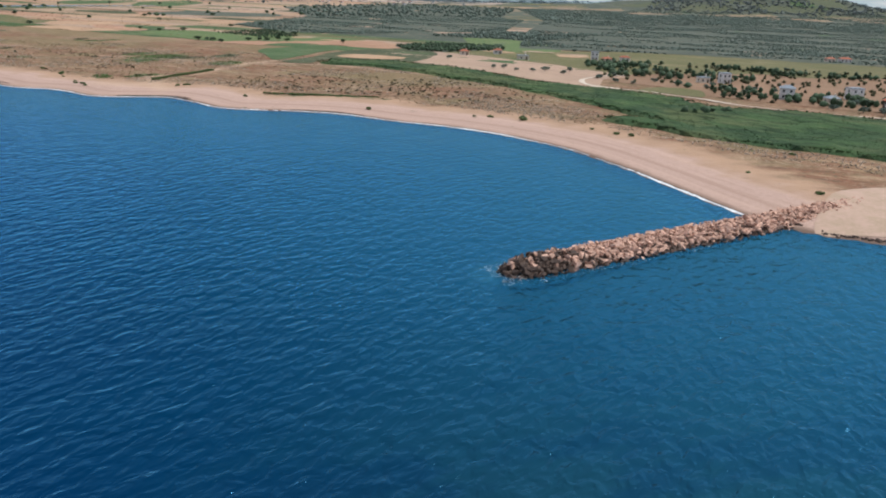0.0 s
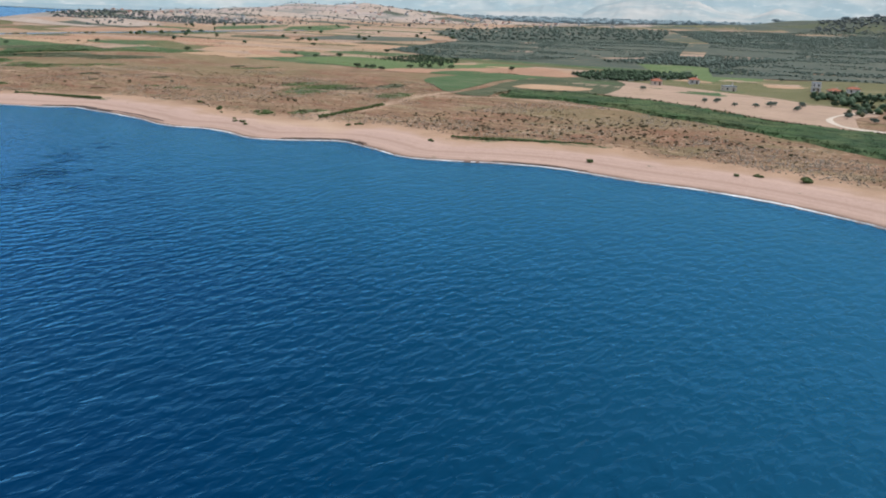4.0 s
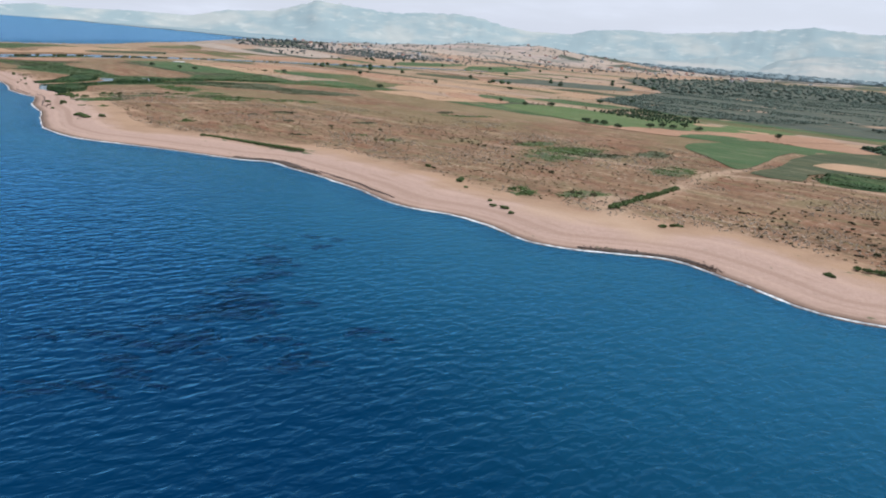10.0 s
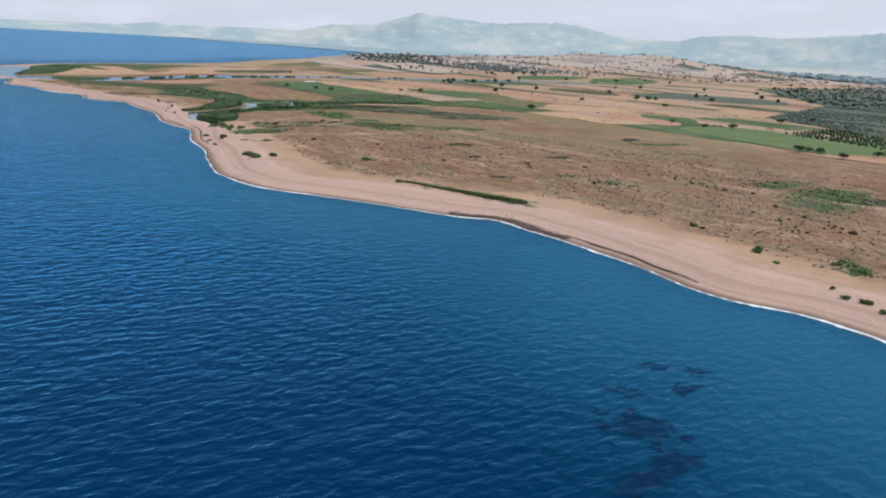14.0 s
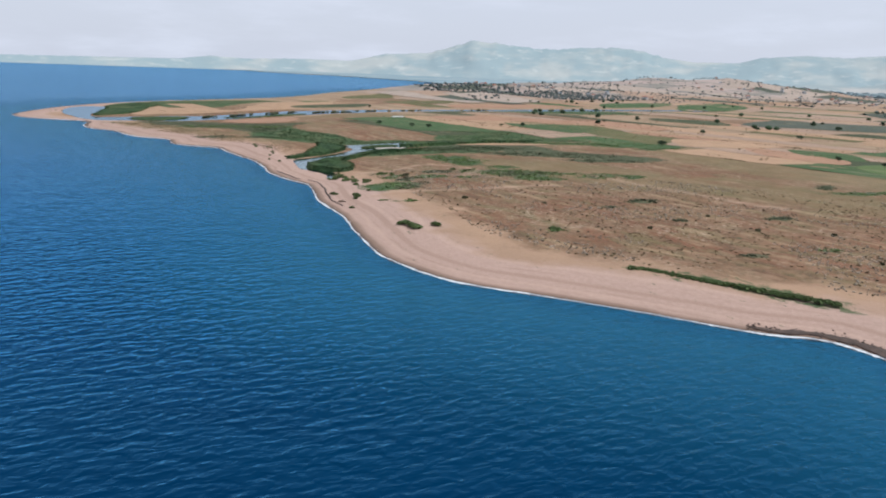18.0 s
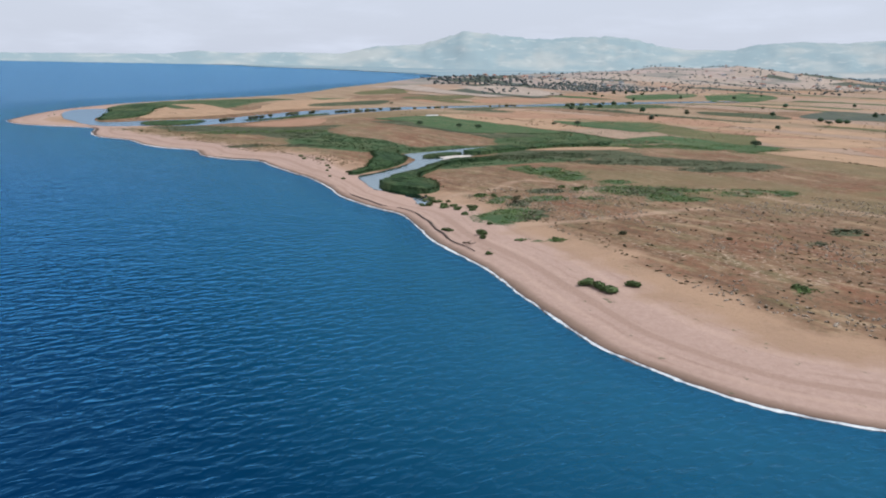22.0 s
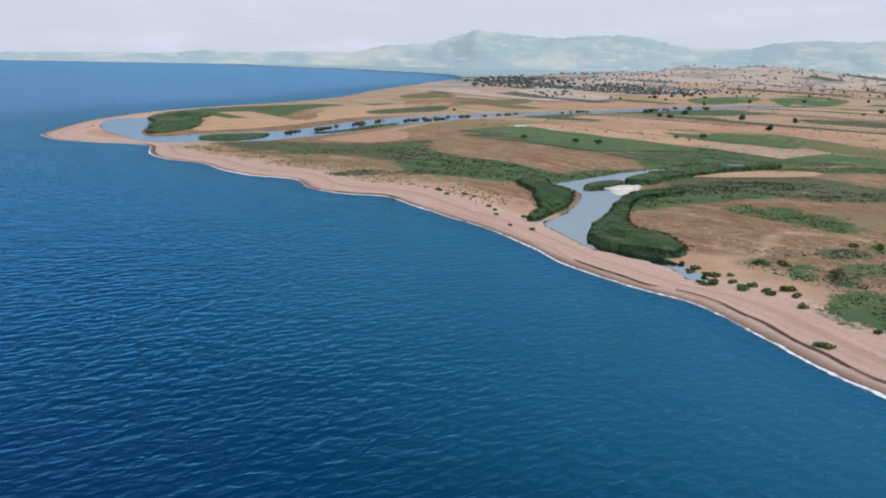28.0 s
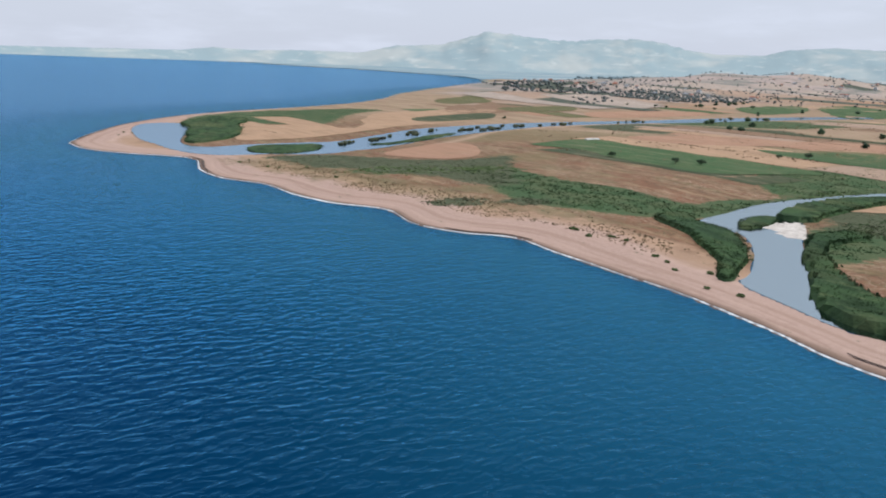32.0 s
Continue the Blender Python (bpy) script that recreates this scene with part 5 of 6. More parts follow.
def planted(kinds, places, seed, low=0.85, high=1.2):
    """Sets copies of things on the ground; the first of each kind is moved there itself."""
    r = random.Random(seed)
    xy = np.array(places, float).reshape(-1, 2)
    z = relief(xy[:, 0], xy[:, 1])[0]
    for k, ((px, py), pz) in enumerate(zip(xy, z)):
        kind = kinds[k % len(kinds)]
        s = r.uniform(low, high)
        m = pose(px, py, pz, 0, 0, r.uniform(0, 360))
        ob = kind if kind.location.z < -50 else copy_thing(kind, m)
        ob.matrix_basis = m @ Matrix.Diagonal((s * r.uniform(0.95, 1.35), s * r.uniform(0.8, 1.0), s * r.uniform(0.72, 1.0), 1))


low_bush = [make_shrub(k, 0.9 + 0.15 * (k % 3), 0.62, "low dark green shrub on dry sandy ground") for k in (1, 2, 3)]
round_bush = [make_shrub(k, 1.25, 1.1, "rounded green tamarisk shrub on the beach edge", LEAF, 700) for k in (4, 5)]
small_bush = [make_shrub(k, 0.7, 0.55, "small dark shrub on the sand", LEAF, 220) for k in (6, 7)]
grey_bush = [make_shrub(k, 1.0, 0.6, "dull olive shrub on the dry plain", DULL, 320) for k in (8, 9)]
planted(round_bush, [(-143, 296), (-283, 321.5), (-280.3, 320.6), (-278.5, 319.6), (-276, 324.5), (20, 229.5), (-315, 346.5)], 1, 1.15, 1.4)
planted(low_bush, [(-157, 310), (-130, 295), (-126, 292.5), (-125.3, 273), (-91.5, 280), (-94.5, 277), (-92.5, 279), (-66, 257), (-25, 241), (6, 232), (11, 232.5), (46.6, 208), (43, 210), (80.5, 188.5), (-227, 311), (-313, 344),
                   (-253, 337), (-300, 350), (-338, 375), (-341, 376.5), (-335, 373.5), (-345, 379), (-349, 383.5), (-352, 386), (-342.5, 381), (-330, 371), (-339, 373), (-335, 372), (-339, 392), (-320, 418), (-325, 416), (-324, 348), (-318, 356), (-426, 424.5), (-421, 426), (-417, 424), (-408, 415), (-431, 429), (-396, 410)], 2)
planted(low_bush, [(-337.6, 375.4), (-338.6, 372.4), (-333.9, 370.3), (-331.9, 374.2), (-345.5, 372.9), (-343.9, 373.4), (-319.8, 415.1), (-324.5, 414.4), (-339.3, 391.9), (-328.6, 364.4), (-349.7, 381.3), (-346.3, 379.4), (-344.7, 380.0), (-335.1, 392.5)], 12, 1.15, 1.6)
planted(small_bush, [(37.5, 215.5), (63, 168), (70, 149), (-130, 278), (-128, 274), (-139, 289), (-123, 270), (-402, 407), (-388, 397), (-405, 412), (-307, 334), (-394, 398), (-570, 464), (-573, 472), (-554, 461), (-549, 461), (-543, 468), (-677, 498), (-671, 507), (-686, 508), (-682, 515), (-684, 511), (-520, 455)], 3)
planted(grey_bush, [(-155, 309), (-115, 299), (-117, 300), (-112, 299), (-57, 277), (-43, 282), (-9, 302), (1, 282), (19, 273), (24, 262), (6, 307), (-23, 315), (-37, 300), (-145, 347), (-138, 338), (-128, 325), (-168, 367), (-159, 362), (-250, 392), (-246, 390),
                    (-121, 373), (-114, 359), (-152, 363), (-149, 386), (-229, 377), (-215, 365), (-236, 352), (-270, 370), (-290, 362), (-189, 346), (-200, 372)], 4)
for seed, a, b, count, w, h in ((21, (-106, 286), (-96, 325), 44, 1.0, 0.95), (22, (-227, 312.5), (-193, 309.5), 62, 1.25, 0.62), (23, (-62, 264), (-24, 263), 58, 1.0, 0.42)):
    hedge = tagged(new("hedge"), "clipped-looking row of green tamarisk shrubs" if seed == 21 else "low green strip of shrubs along the beach edge", "hedge")
    r = random.Random(seed)
    hz = relief(np.array([a[0], b[0]]), np.array([a[1], b[1]]))[0].mean()
    hedge.location = ((a[0] + b[0]) / 2, (a[1] + b[1]) / 2, hz)
    variants = [shrub_mesh(seed * 10 + k, w, h, LEAF, 260) for k in range(3)]
    for k in range(count):
        f = (k + 0.5) / count - 0.5
        part("bush", variants[k % 3], hedge, "", pose((b[0] - a[0]) * f + r.uniform(-0.4, 0.4), (b[1] - a[1]) * f + r.uniform(-0.4, 0.4), 0, 0, 0, r.uniform(0, 360)))

def driftwood(x, y, turn):
    """A bleached dead tree washed up on the sand."""
    r = random.Random(9)
    ob = tagged(new("driftwood"), "dead branching tree washed up on the sand", "driftwood")
    ob.matrix_basis = pose(x, y, float(relief(np.array([float(x)]), np.array([float(y)]))[0][0]), 0, 0, turn)
    verts, faces = [], []
    knots = [Vector((-1.6, 0, 0.12)), Vector((-0.5, 0.15, 0.28)), Vector((0.6, -0.05, 0.34)), Vector((1.7, 0.1, 0.5))]
    for k in range(3):
        limb(verts, faces, knots[k], knots[k + 1], 0.16 - 0.04 * k, 0.12 - 0.04 * k, 7)
    part("trunk", mesh_of("trunk", verts, faces, BARK), ob)
    for k in range(9):
        a = knots[1 + k % 3]
        verts, faces = [], []
        mid = a + Vector((r.uniform(-0.3, 0.8), r.uniform(-0.8, 0.8), r.uniform(0.1, 0.6)))
        limb(verts, faces, a, mid, 0.06, 0.035)
        limb(verts, faces, mid, mid + Vector((r.uniform(-0.2, 0.6), r.uniform(-0.5, 0.5), r.uniform(-0.1, 0.4))), 0.035, 0.012)
        part("branch", mesh_of("branch", verts, faces, BARK), ob)


driftwood(-314, 339, -20)
oak = [make_tree(k, 5.2, 4.6, "dark round tree standing alone in the fields", DARKTREE) for k in (31, 32, 33)]
olive = [make_tree(k, 4.2, 3.8, "grey-green olive tree on dry ground", HAZED_OLIVE) for k in (34, 35)]
bare_tree = [make_tree(38, 5.8, 5.6, "low dull half-bare tree beside green rushes", DULL)]
planted(bare_tree, [(-325.5, 386)], 13, 0.42, 0.44)
planted(oak, [(-134.5, 473), (-150, 481), (-147, 488), (-143, 486), (-123, 491), (-119, 502), (-114, 500), (-110, 512), (-103, 506), (-117, 554), (-109, 560), (-198, 552), (-187, 568), (-171, 631), (-217, 569), (-69, 507), (-157, 669), (-209, 1055), (-559, 1086),
              (-416, 632), (-405, 640), (-474, 581), (-446, 575), (-299, 580), (-437, 579), (-389, 745), (-612, 761), (-617, 1047), (-588, 1046), (-578, 1047), (-535, 1059), (-513, 1134), (-403, 1263), (-305, 690), (-285, 760), (-250, 700), (-240, 820), (-330, 840), (-350, 930), (-260, 910)], 6, 0.5, 0.82)
planted(olive, [(18, 379), (23, 381), (28, 372), (35, 369), (41, 372), (95, 392), (73, 506), (219, 511), (169, 421), (151, 414), (123, 315), (135, 268), (139, 262), (127, 272), (60, 344), (66, 336), (72, 330), (62, 350), (90, 330), (84, 345), (100, 325), (110, 310), (140, 285), (118, 322), (106, 336),
                (128, 318), (146, 300), (158, 330), (-3, 420), (48, 362), (52, 372), (70, 360)], 7, 0.5, 0.8)


# ---- scattered dry scrub ----
def scrub(name, outline, count, size, high, material, label, seed, thin=-0.05, inland=26):
    p = scattered(outline, count, seed)
    z, d = relief(p[:, 0], p[:, 1])
    clump = np.array([noise.noise((a * 0.03, b * 0.03, seed)) + 0.5 * noise.noise((a * 0.12, b * 0.12, seed)) for a, b in p])
    keep = (d > inland) & (clump > thin) & (z > 0.4)
    v, f = low_clumps(p[keep], z[keep] - 0.05, size, high, seed, 6)
    tagged(new(name, bulk(name, v, f, material)), label, "scrub", kind="stuff")


PLAIN = [(60, 200), (20, 320), (-60, 400), (-180, 440), (-300, 440), (-345, 400), (-330, 360), (-270, 325), (-200, 305), (-130, 285), (-60, 262), (0, 240)]
THORN = plain("dark_thorn_bushes", (0.084, 0.070, 0.038), (0.056, 0.050, 0.028), 0.4, 0.9, 0.15, 0, True)
scrub("dry_scrub", PLAIN, 1300, 0.34, 0.26, SCRUB, "scattered dark dry thorn scrub on the plain", 41)
scrub("dry_tussocks", PLAIN, 5200, 0.36, 0.20, TUSSOCK, "pale dry grass tussocks on the plain", 42)
scrub("thorn_bushes", [(-178, 372), (-154, 388), (-136, 358), (-128, 318), (-140, 312), (-154, 342)], 130, 0.40, 0.40, THORN, "dark thorn bushes in loose rows on the plain", 47, -0.1)
scrub("thorn_bushes", [(-84, 307), (-66, 320), (-35, 330), (20, 290), (28, 262), (-38, 277), (-67, 272), (-81, 283)], 230, 0.44, 0.40, THORN, "dark thorn bushes scattered on the dry plain", 48, 0.02)
scrub("straw_tufts", PLAIN, 24000, 0.24, 0.24, STRAW, "pale straw grass tufts on the brown plain", 45, 0.06)
scrub("dry_scrub", PLAIN, 1300, 0.32, 0.28, SCRUB, "dark low thorn bushes in loose clusters", 46, 0.3)
scrub("dry_scrub", [(-64, 275), (30, 250), (30, 290), (-10, 330), (-60, 310)], 260, 0.6, 0.38, SCRUB, "dense dark thorn scrub on the plain", 43)
UPPER_BEACH = [(-585, 465), (-560, 480), (-500, 458), (-440, 450), (-400, 425), (-396, 412), (-440, 426), (-500, 438), (-560, 455)]
scrub("dry_tussocks", UPPER_BEACH, 2600, 0.26, 0.20, TUSSOCK, "pale dry grass tussocks behind the beach", 44, -0.25, 14)
scrub("dry_scrub", UPPER_BEACH, 200, 0.30, 0.24, SCRUB, "dark dry scrub between the sand and the rushes", 81, -0.1, 17)

scrub("straw_tufts", [(15, 238), (40, 222), (64, 192), (92, 168), (104, 176), (74, 202), (52, 222), (30, 262), (5, 290), (-20, 280)], 1500, 0.24, 0.28, STRAW, "pale straw tufts on the upper beach", 49, -0.05, 15)
scrub("dry_tussocks", [(15, 238), (40, 222), (64, 192), (92, 168), (104, 176), (74, 202), (52, 222), (30, 262), (5, 290), (-20, 280)], 220, 0.3, 0.25, TUSSOCK, "dull grass tussocks on the upper beach", 50, 0.0, 15)


# ---- fields ----
def field(outline, kind, label, lift=0.2, cell=7.0):
    poly = curve_through(outline, 7.0, True)
    rag = min(3.0, 0.02 * surface_of(poly) ** 0.5)
    poly = poly + np.array([(noise.noise((a * 0.06, b * 0.06, 1)) + 0.7 * noise.noise((a * 0.25, b * 0.25, 2)), noise.noise((a * 0.06, b * 0.06, 8)) + 0.7 * noise.noise((a * 0.25, b * 0.25, 9))) for a, b in poly]) * rag
    return draped("field", poly, FIELD[kind], 0.06 + 0.55 * lift, cell, label, "field")


field([(-207, 539), (-189, 574), (-155, 570), (-80, 560), (-60, 540), (-125, 494), (-150, 487)], "bright", "bright green crop field", 0.26)
field([(-523, 607), (-516, 646), (-504, 653), (-467, 631), (-398, 594), (-401, 578), (-428, 557), (-457, 568), (-496, 598)], "green", "dark green crop field", 0.28)
field([(-432, 670), (-409, 671), (-389, 693), (-363, 669), (-362, 621), (-386, 629), (-414, 645)], "green", "olive green crop strip", 0.24)
field([(-501, 686), (-467, 727), (-430, 739), (-389, 756), (-340, 729), (-340, 690), (-390, 705), (-434, 686), (-469, 667)], "red", "orange bare soil strip field", 0.22)
field([(-409, 677), (-381, 698), (-331, 647), (-305, 637), (-305, 585), (-354, 625)], "olive", "olive green pasture", 0.23)
field([(-384, 849), (-336, 857), (-313, 804), (-362, 807)], "dark", "dark green orchard strip", 0.25)
field([(-311, 837), (-298, 953), (-264, 946), (-200, 940), (-195, 850), (-274, 825)], "grove", "dark green orchard strip", 0.25)
field([(-308, 634), (-287, 637), (-259, 657), (-252, 614), (-288, 588)], "gold", "golden orange stubble", 0.24)
field([(-263, 606), (-235, 596), (-215, 578), (-214, 552), (-247, 569)], "red", "orange bare soil", 0.25)
field([(-244, 615), (-218, 614), (-207, 579), (-231, 584)], "green", "small green crop field", 0.27)
field([(-669, 872), (-647, 960), (-616, 900), (-638, 836)], "olive", "olive green pasture behind the spit", 0.24)
field([(-707, 852), (-695, 920), (-640, 895), (-640, 800), (-652, 759)], "brown", "brown fallow field behind the spit", 0.2)
field([(-768, 928), (-776, 1015), (-722, 957), (-723, 878)], "olive", "dull green pasture near the gulf shore", 0.24)
field([(-653, 713), (-645, 800), (-622, 759), (-632, 692)], "dark", "dark grassy strip near the channel", 0.24)
field([(-599, 904), (-545, 1012), (-525, 975), (-572, 850)], "red", "orange bare field beyond the channel", 0.24)
field([(-529, 1133), (-492, 1269), (-464, 1167), (-491, 1050)], "green", "far green field", 0.3, 30)
field([(-687, 1018), (-620, 1086), (-605, 1010), (-647, 968)], "pale", "pale stubble field", 0.24)
field([(-462, 1234), (-442, 1375), (-380, 1240), (-413, 1078)], "green", "far green field", 0.3, 40)
field([(-385, 512), (-375, 534), (-345, 543), (-344, 524), (-370, 509)], "gold", "golden grass beside the marsh", 0.2)
field([(-103, 437), (-81, 473), (-62, 467), (-68, 440), (-76, 404), (-83, 380), (-94, 406)], "green", "green field beside a dirt track", 0.26)
field([(-79, 373), (-71, 400), (-62, 440), (-45, 470), (-20, 480), (-9, 450), (-20, 396), (-38, 400), (-60, 390), (-66, 368)], "dark", "dark green marshy pasture", 0.24)
field([(-667, 567), (-671, 589), (-648, 607), (-632, 617), (-668, 676), (-687, 737), (-664, 840), (-622, 740), (-624, 647), (-614, 567), (-620, 532), (-630, 523)], "gold", "golden stubble field on the spit", 0.2)
field([(-554, 531), (-557, 584), (-543, 587), (-519, 548), (-521, 526), (-538, 521)], "red", "ploughed reddish field", 0.26)
field([(-60, 414), (-46, 431), (-24, 417), (-31, 403), (-48, 406)], "gold", "orange stubble inside the marshy pasture", 0.36)
field([(-40, 425), (-16, 390), (5, 374), (22, 352), (38, 330), (56, 313), (62, 345), (75, 372), (20, 440), (-20, 470)], "tan", "dry pale field beyond the reeds", 0.2)
field([(75, 372), (60, 345), (82, 325), (120, 280), (230, 270), (260, 380), (160, 400)], "brown", "dry brown gardens among the houses", 0.18)
field([(75, 375), (160, 402), (262, 425), (262, 480), (140, 520), (20, 500), (-20, 472), (20, 440)], "olive", "dull olive plots between farm houses", 0.16)
field([(-145, 487), (-60, 535), (-40, 520), (-64, 498), (-105, 470), (-150, 478)], "red", "orange bare soil strip", 0.25)
field([(168, 427), (254, 487), (235, 420), (164, 390)], "olive", "dull green field among houses", 0.26)
field([(60, 300), (80, 322), (96, 318), (90, 296), (78, 304)], "olive", "green grass by the road", 0.24)
field([(8, 628), (64, 571), (60, 500), (20, 500)], "bright", "light green vineyard", 0.24)

r = random.Random(77)
AX, AY = math.cos(radians(-24)), math.sin(radians(-24))
strips, v_at = [], 150.0
while v_at < 2300:
    deep = (r.uniform(9, 26) if v_at < 800 else r.uniform(16, 40)) * (1 + v_at / 1500)
    u_at = -1300.0 - r.uniform(0, 100)
    while u_at < 1500:
        wide = r.uniform(80, 260) * (1 + v_at / 1800) * (0.45 if u_at < -450 else 1.0)
        skew = r.uniform(-6, 6)
        strips.append((u_at, v_at, wide - 1.5, deep - 1.0, skew))
        u_at += wide
    v_at += deep
BAND_WEIGHTS = {"west": ("tan", "gold", "brown", "red", "olive", "gold", "red", "olive", "tan", "dark", "tan", "gold", "green", "brown", "tan", "gold"), "east": ("grove", "grove", "olive", "grove", "tan", "grove", "grove", "green", "grove", "grove"), "hill": ("pale", "pale", "grove", "pale", "pale", "grove", "tan")}
grid, chosen = [], []
NU, NV = 12, 5
for u, v, wide, deep, skew in strips:
    pts = [(u + wide * i / (NU - 1) + skew * j / (NV - 1), v + deep * j / (NV - 1)) for j in range(NV) for i in range(NU)]
    grid.append([(a * AX - b * AY, a * AY + b * AX) for a, b in pts])
grid = np.array(grid)
gz, gd = relief(grid[..., 0], grid[..., 1])
ends = grid.reshape(len(grid), NV, NU, 2)
wet_ground = []
for q in ends:
    f, g = np.meshgrid(np.linspace(0, 1, 26), np.linspace(-0.1, 1.1, 5))
    f, g = f[..., None], g[..., None]
    px = (q[0, 0] * (1 - f) + q[0, -1] * f) * (1 - g) + (q[-1, 0] * (1 - f) + q[-1, -1] * f) * g
    wet_ground.append(px.reshape(-1, 2))
wet_ground = np.array(wet_ground)
wet = (inside(LAGOON, wet_ground[..., 0], wet_ground[..., 1]) | inside(SPIT_LAKE, wet_ground[..., 0], wet_ground[..., 1])).any(1)
for pts, z, d, soaked in zip(grid, gz, gd, wet):
    if soaked:
        continue
    cx, cy = pts.mean(0)
    if d.min() < 45 or z.min() < 0.3 or cy < 330 or cx < -950:
        continue
    if cx > -420 and cx < -20 and d.min() < 170:
        continue
    if -60 < cx < 260 and cy < 500:
        continue
    if cx < -400 and cy < 575:
        continue
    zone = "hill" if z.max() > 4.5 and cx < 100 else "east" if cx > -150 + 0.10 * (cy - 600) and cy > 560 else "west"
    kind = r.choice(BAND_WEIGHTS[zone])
    if r.random() < (0.12 if zone == "west" else 0.04):
        continue
    lift = (0.5 if zone == "hill" else 0.10) + r.uniform(0, 0.03)
    faces = [(j * NU + i, j * NU + i + 1, (j + 1) * NU + i + 1, (j + 1) * NU + i) for j in range(NV - 1) for i in range(NU - 1)]
    label = {"tan": "pale stubble strip field", "gold": "golden stubble strip field", "brown": "brown ploughed strip field", "olive": "olive green pasture strip", "green": "green crop strip field", "red": "reddish bare strip field", "dark": "dark grassy strip field", "pale": "pale stubble on a hill with haze in its colour", "grove": "dull green floor of an olive grove"}[kind]
    tagged(new("field", mesh_of("field", np.column_stack([pts, z + lift]), faces, FIELD[kind])), label, "field", kind="structure")
    chosen.append((kind, zone, pts))


# weeds along the ditches between the fields
edge_places = []
for k, (kind, zone, pts) in enumerate(chosen):
    cy = pts[:, 1].mean()
    if zone == "west" and cy < 1100 and k % 3 == 0:
        q = pts.reshape(NV, NU, 2)
        a, b = q[0, 0], q[0, -1]
        far = 1.0 + cy / 900
        n = int(np.linalg.norm(b - a) / (0.8 * far))
        f = np.sort(r.random() * 0.35 + np.random.RandomState(k).rand(n) * 0.62)[:, None]
        p = a + (b - a) * f + np.random.RandomState(k + 900).normal(size=(n, 2)) * 0.5
        keep = np.array([noise.noise((px * 0.03, py * 0.03, 4)) > -0.05 for px, py in p])
        edge_places.append(p[keep])
edge_places = np.concatenate(edge_places)
edge_z, edge_d = relief(edge_places[:, 0], edge_places[:, 1])
dry_land = (edge_d > 40) & (edge_z > 0.3)
v, f = low_clumps(edge_places[dry_land], edge_z[dry_land] - 0.05, 0.5, 0.34, 71, 5)
tagged(new("field_weeds", bulk("field_weeds", v, f, SCRUB)), "dark weeds along ditches between the strip fields", "weeds", kind="stuff")
farmland = scattered([(-560, 600), (-300, 560), (-150, 500), (-60, 560), (-150, 900), (-450, 1000), (-560, 800)], 2600, 72)
farm_z, farm_d = relief(farmland[:, 0], farmland[:, 1])
thick = np.array([noise.noise((px * 0.02 - py * 0.006, py * 0.045, 8)) + 0.5 * noise.noise((px * 0.1, py * 0.1, 8)) > 0.12 for px, py in farmland]) & (farm_z > 0.3)
v, f = low_clumps(farmland[thick], farm_z[thick], 0.7, 0.4, 73, 5)
tagged(new("field_tufts", bulk("field_tufts", v, f, TUSSOCK)), "dull grass tufts on fallow fields", "weeds", kind="stuff")


# ---- olive groves and woods ----
def grove(name, outline, gap, radius, high, material, label, seed, jitter=0.25, fill=0.95, gaps=None):
    r = np.random.RandomState(seed)
    poly = np.asarray(outline, float)
    lo, hi = poly.min(0) - 300, poly.max(0) + 300
    span = np.abs(poly).max() + 300
    u = np.arange(-span, span, gap)
    U, V = np.meshgrid(u, u)
    x, y = U * AX - V * AY, U * AY + V * AX
    p = np.stack([x.ravel(), y.ravel()], -1)
    p = p[(p > lo).all(1) & (p < hi).all(1)]
    p = p + r.normal(size=p.shape) * gap * jitter * 0.5
    p = p[inside(poly, p[:, 0], p[:, 1]) & (r.rand(len(p)) < fill)]
    z, d = relief(p[:, 0], p[:, 1])
    if gaps:
        d = np.where(np.array([noise.noise((a * 0.009 - b * 0.003, b * 0.030 + a * 0.013, seed)) + 0.5 * noise.noise((a * 0.03, b * 0.07 + a * 0.03, seed)) for a, b in p]) > gaps, d, 0)
    p, z = p[d > 20], z[d > 20]
    v, f = low_clumps(p, z, radius, high, seed, 6)
    if name == "olive_grove":
        draped("field", poly, FIELD["grove"], 0.28, 28, "dull green floor of an olive grove", "field")
    return tagged(new(name, bulk(name, v, f, material, True)), label, "trees", kind="stuff")


grove("olive_grove", [(-184, 681), (-162, 885), (-61, 1102), (58, 1112), (83, 1030), (40, 714), (-29, 672), (-64, 608), (-121, 604)], 3.3, 0.95, 1.0, HAZED_OLIVE, "rows of grey-green olive trees", 51, 0.4, 0.93, -0.04)
grove("olive_grove", [(-37, 502), (-17, 530), (30, 535), (30, 500), (-7, 468), (-27, 467)], 3.4, 1.2, 1.8, DARKTREE, "rows of young dark orchard trees", 52)
grove("orchard_rows", [(-165, 565), (-140, 625), (-104, 556), (-122, 530)], 3.6, 0.8, 1.3, DARKTREE, "rows of small dark trees in a green field", 73, 0.15)
grove("olive_grove", [(-21, 625), (40, 720), (110, 700), (60, 600)], 4.8, 1.3, 1.9, HAZED_OLIVE, "rows of olive trees on pale ground", 53)
grove("olive_grove", [(40, 520), (60, 720), (110, 1050), (420, 1150), (700, 950), (560, 560), (330, 420), (262, 470), (140, 520)], 3.3, 1.0, 1.1, HAZED_OLIVE, "wide olive groves of the plain", 54, 0.6, 0.9, 0.03)
grove("olive_grove", [(110, 1050), (120, 1700), (900, 1750), (1000, 1000), (700, 950), (420, 1150)], 5.0, 1.7, 1.7, HAZED_OLIVE, "far dark green olive groves", 55, 0.6, 0.85, -0.08)
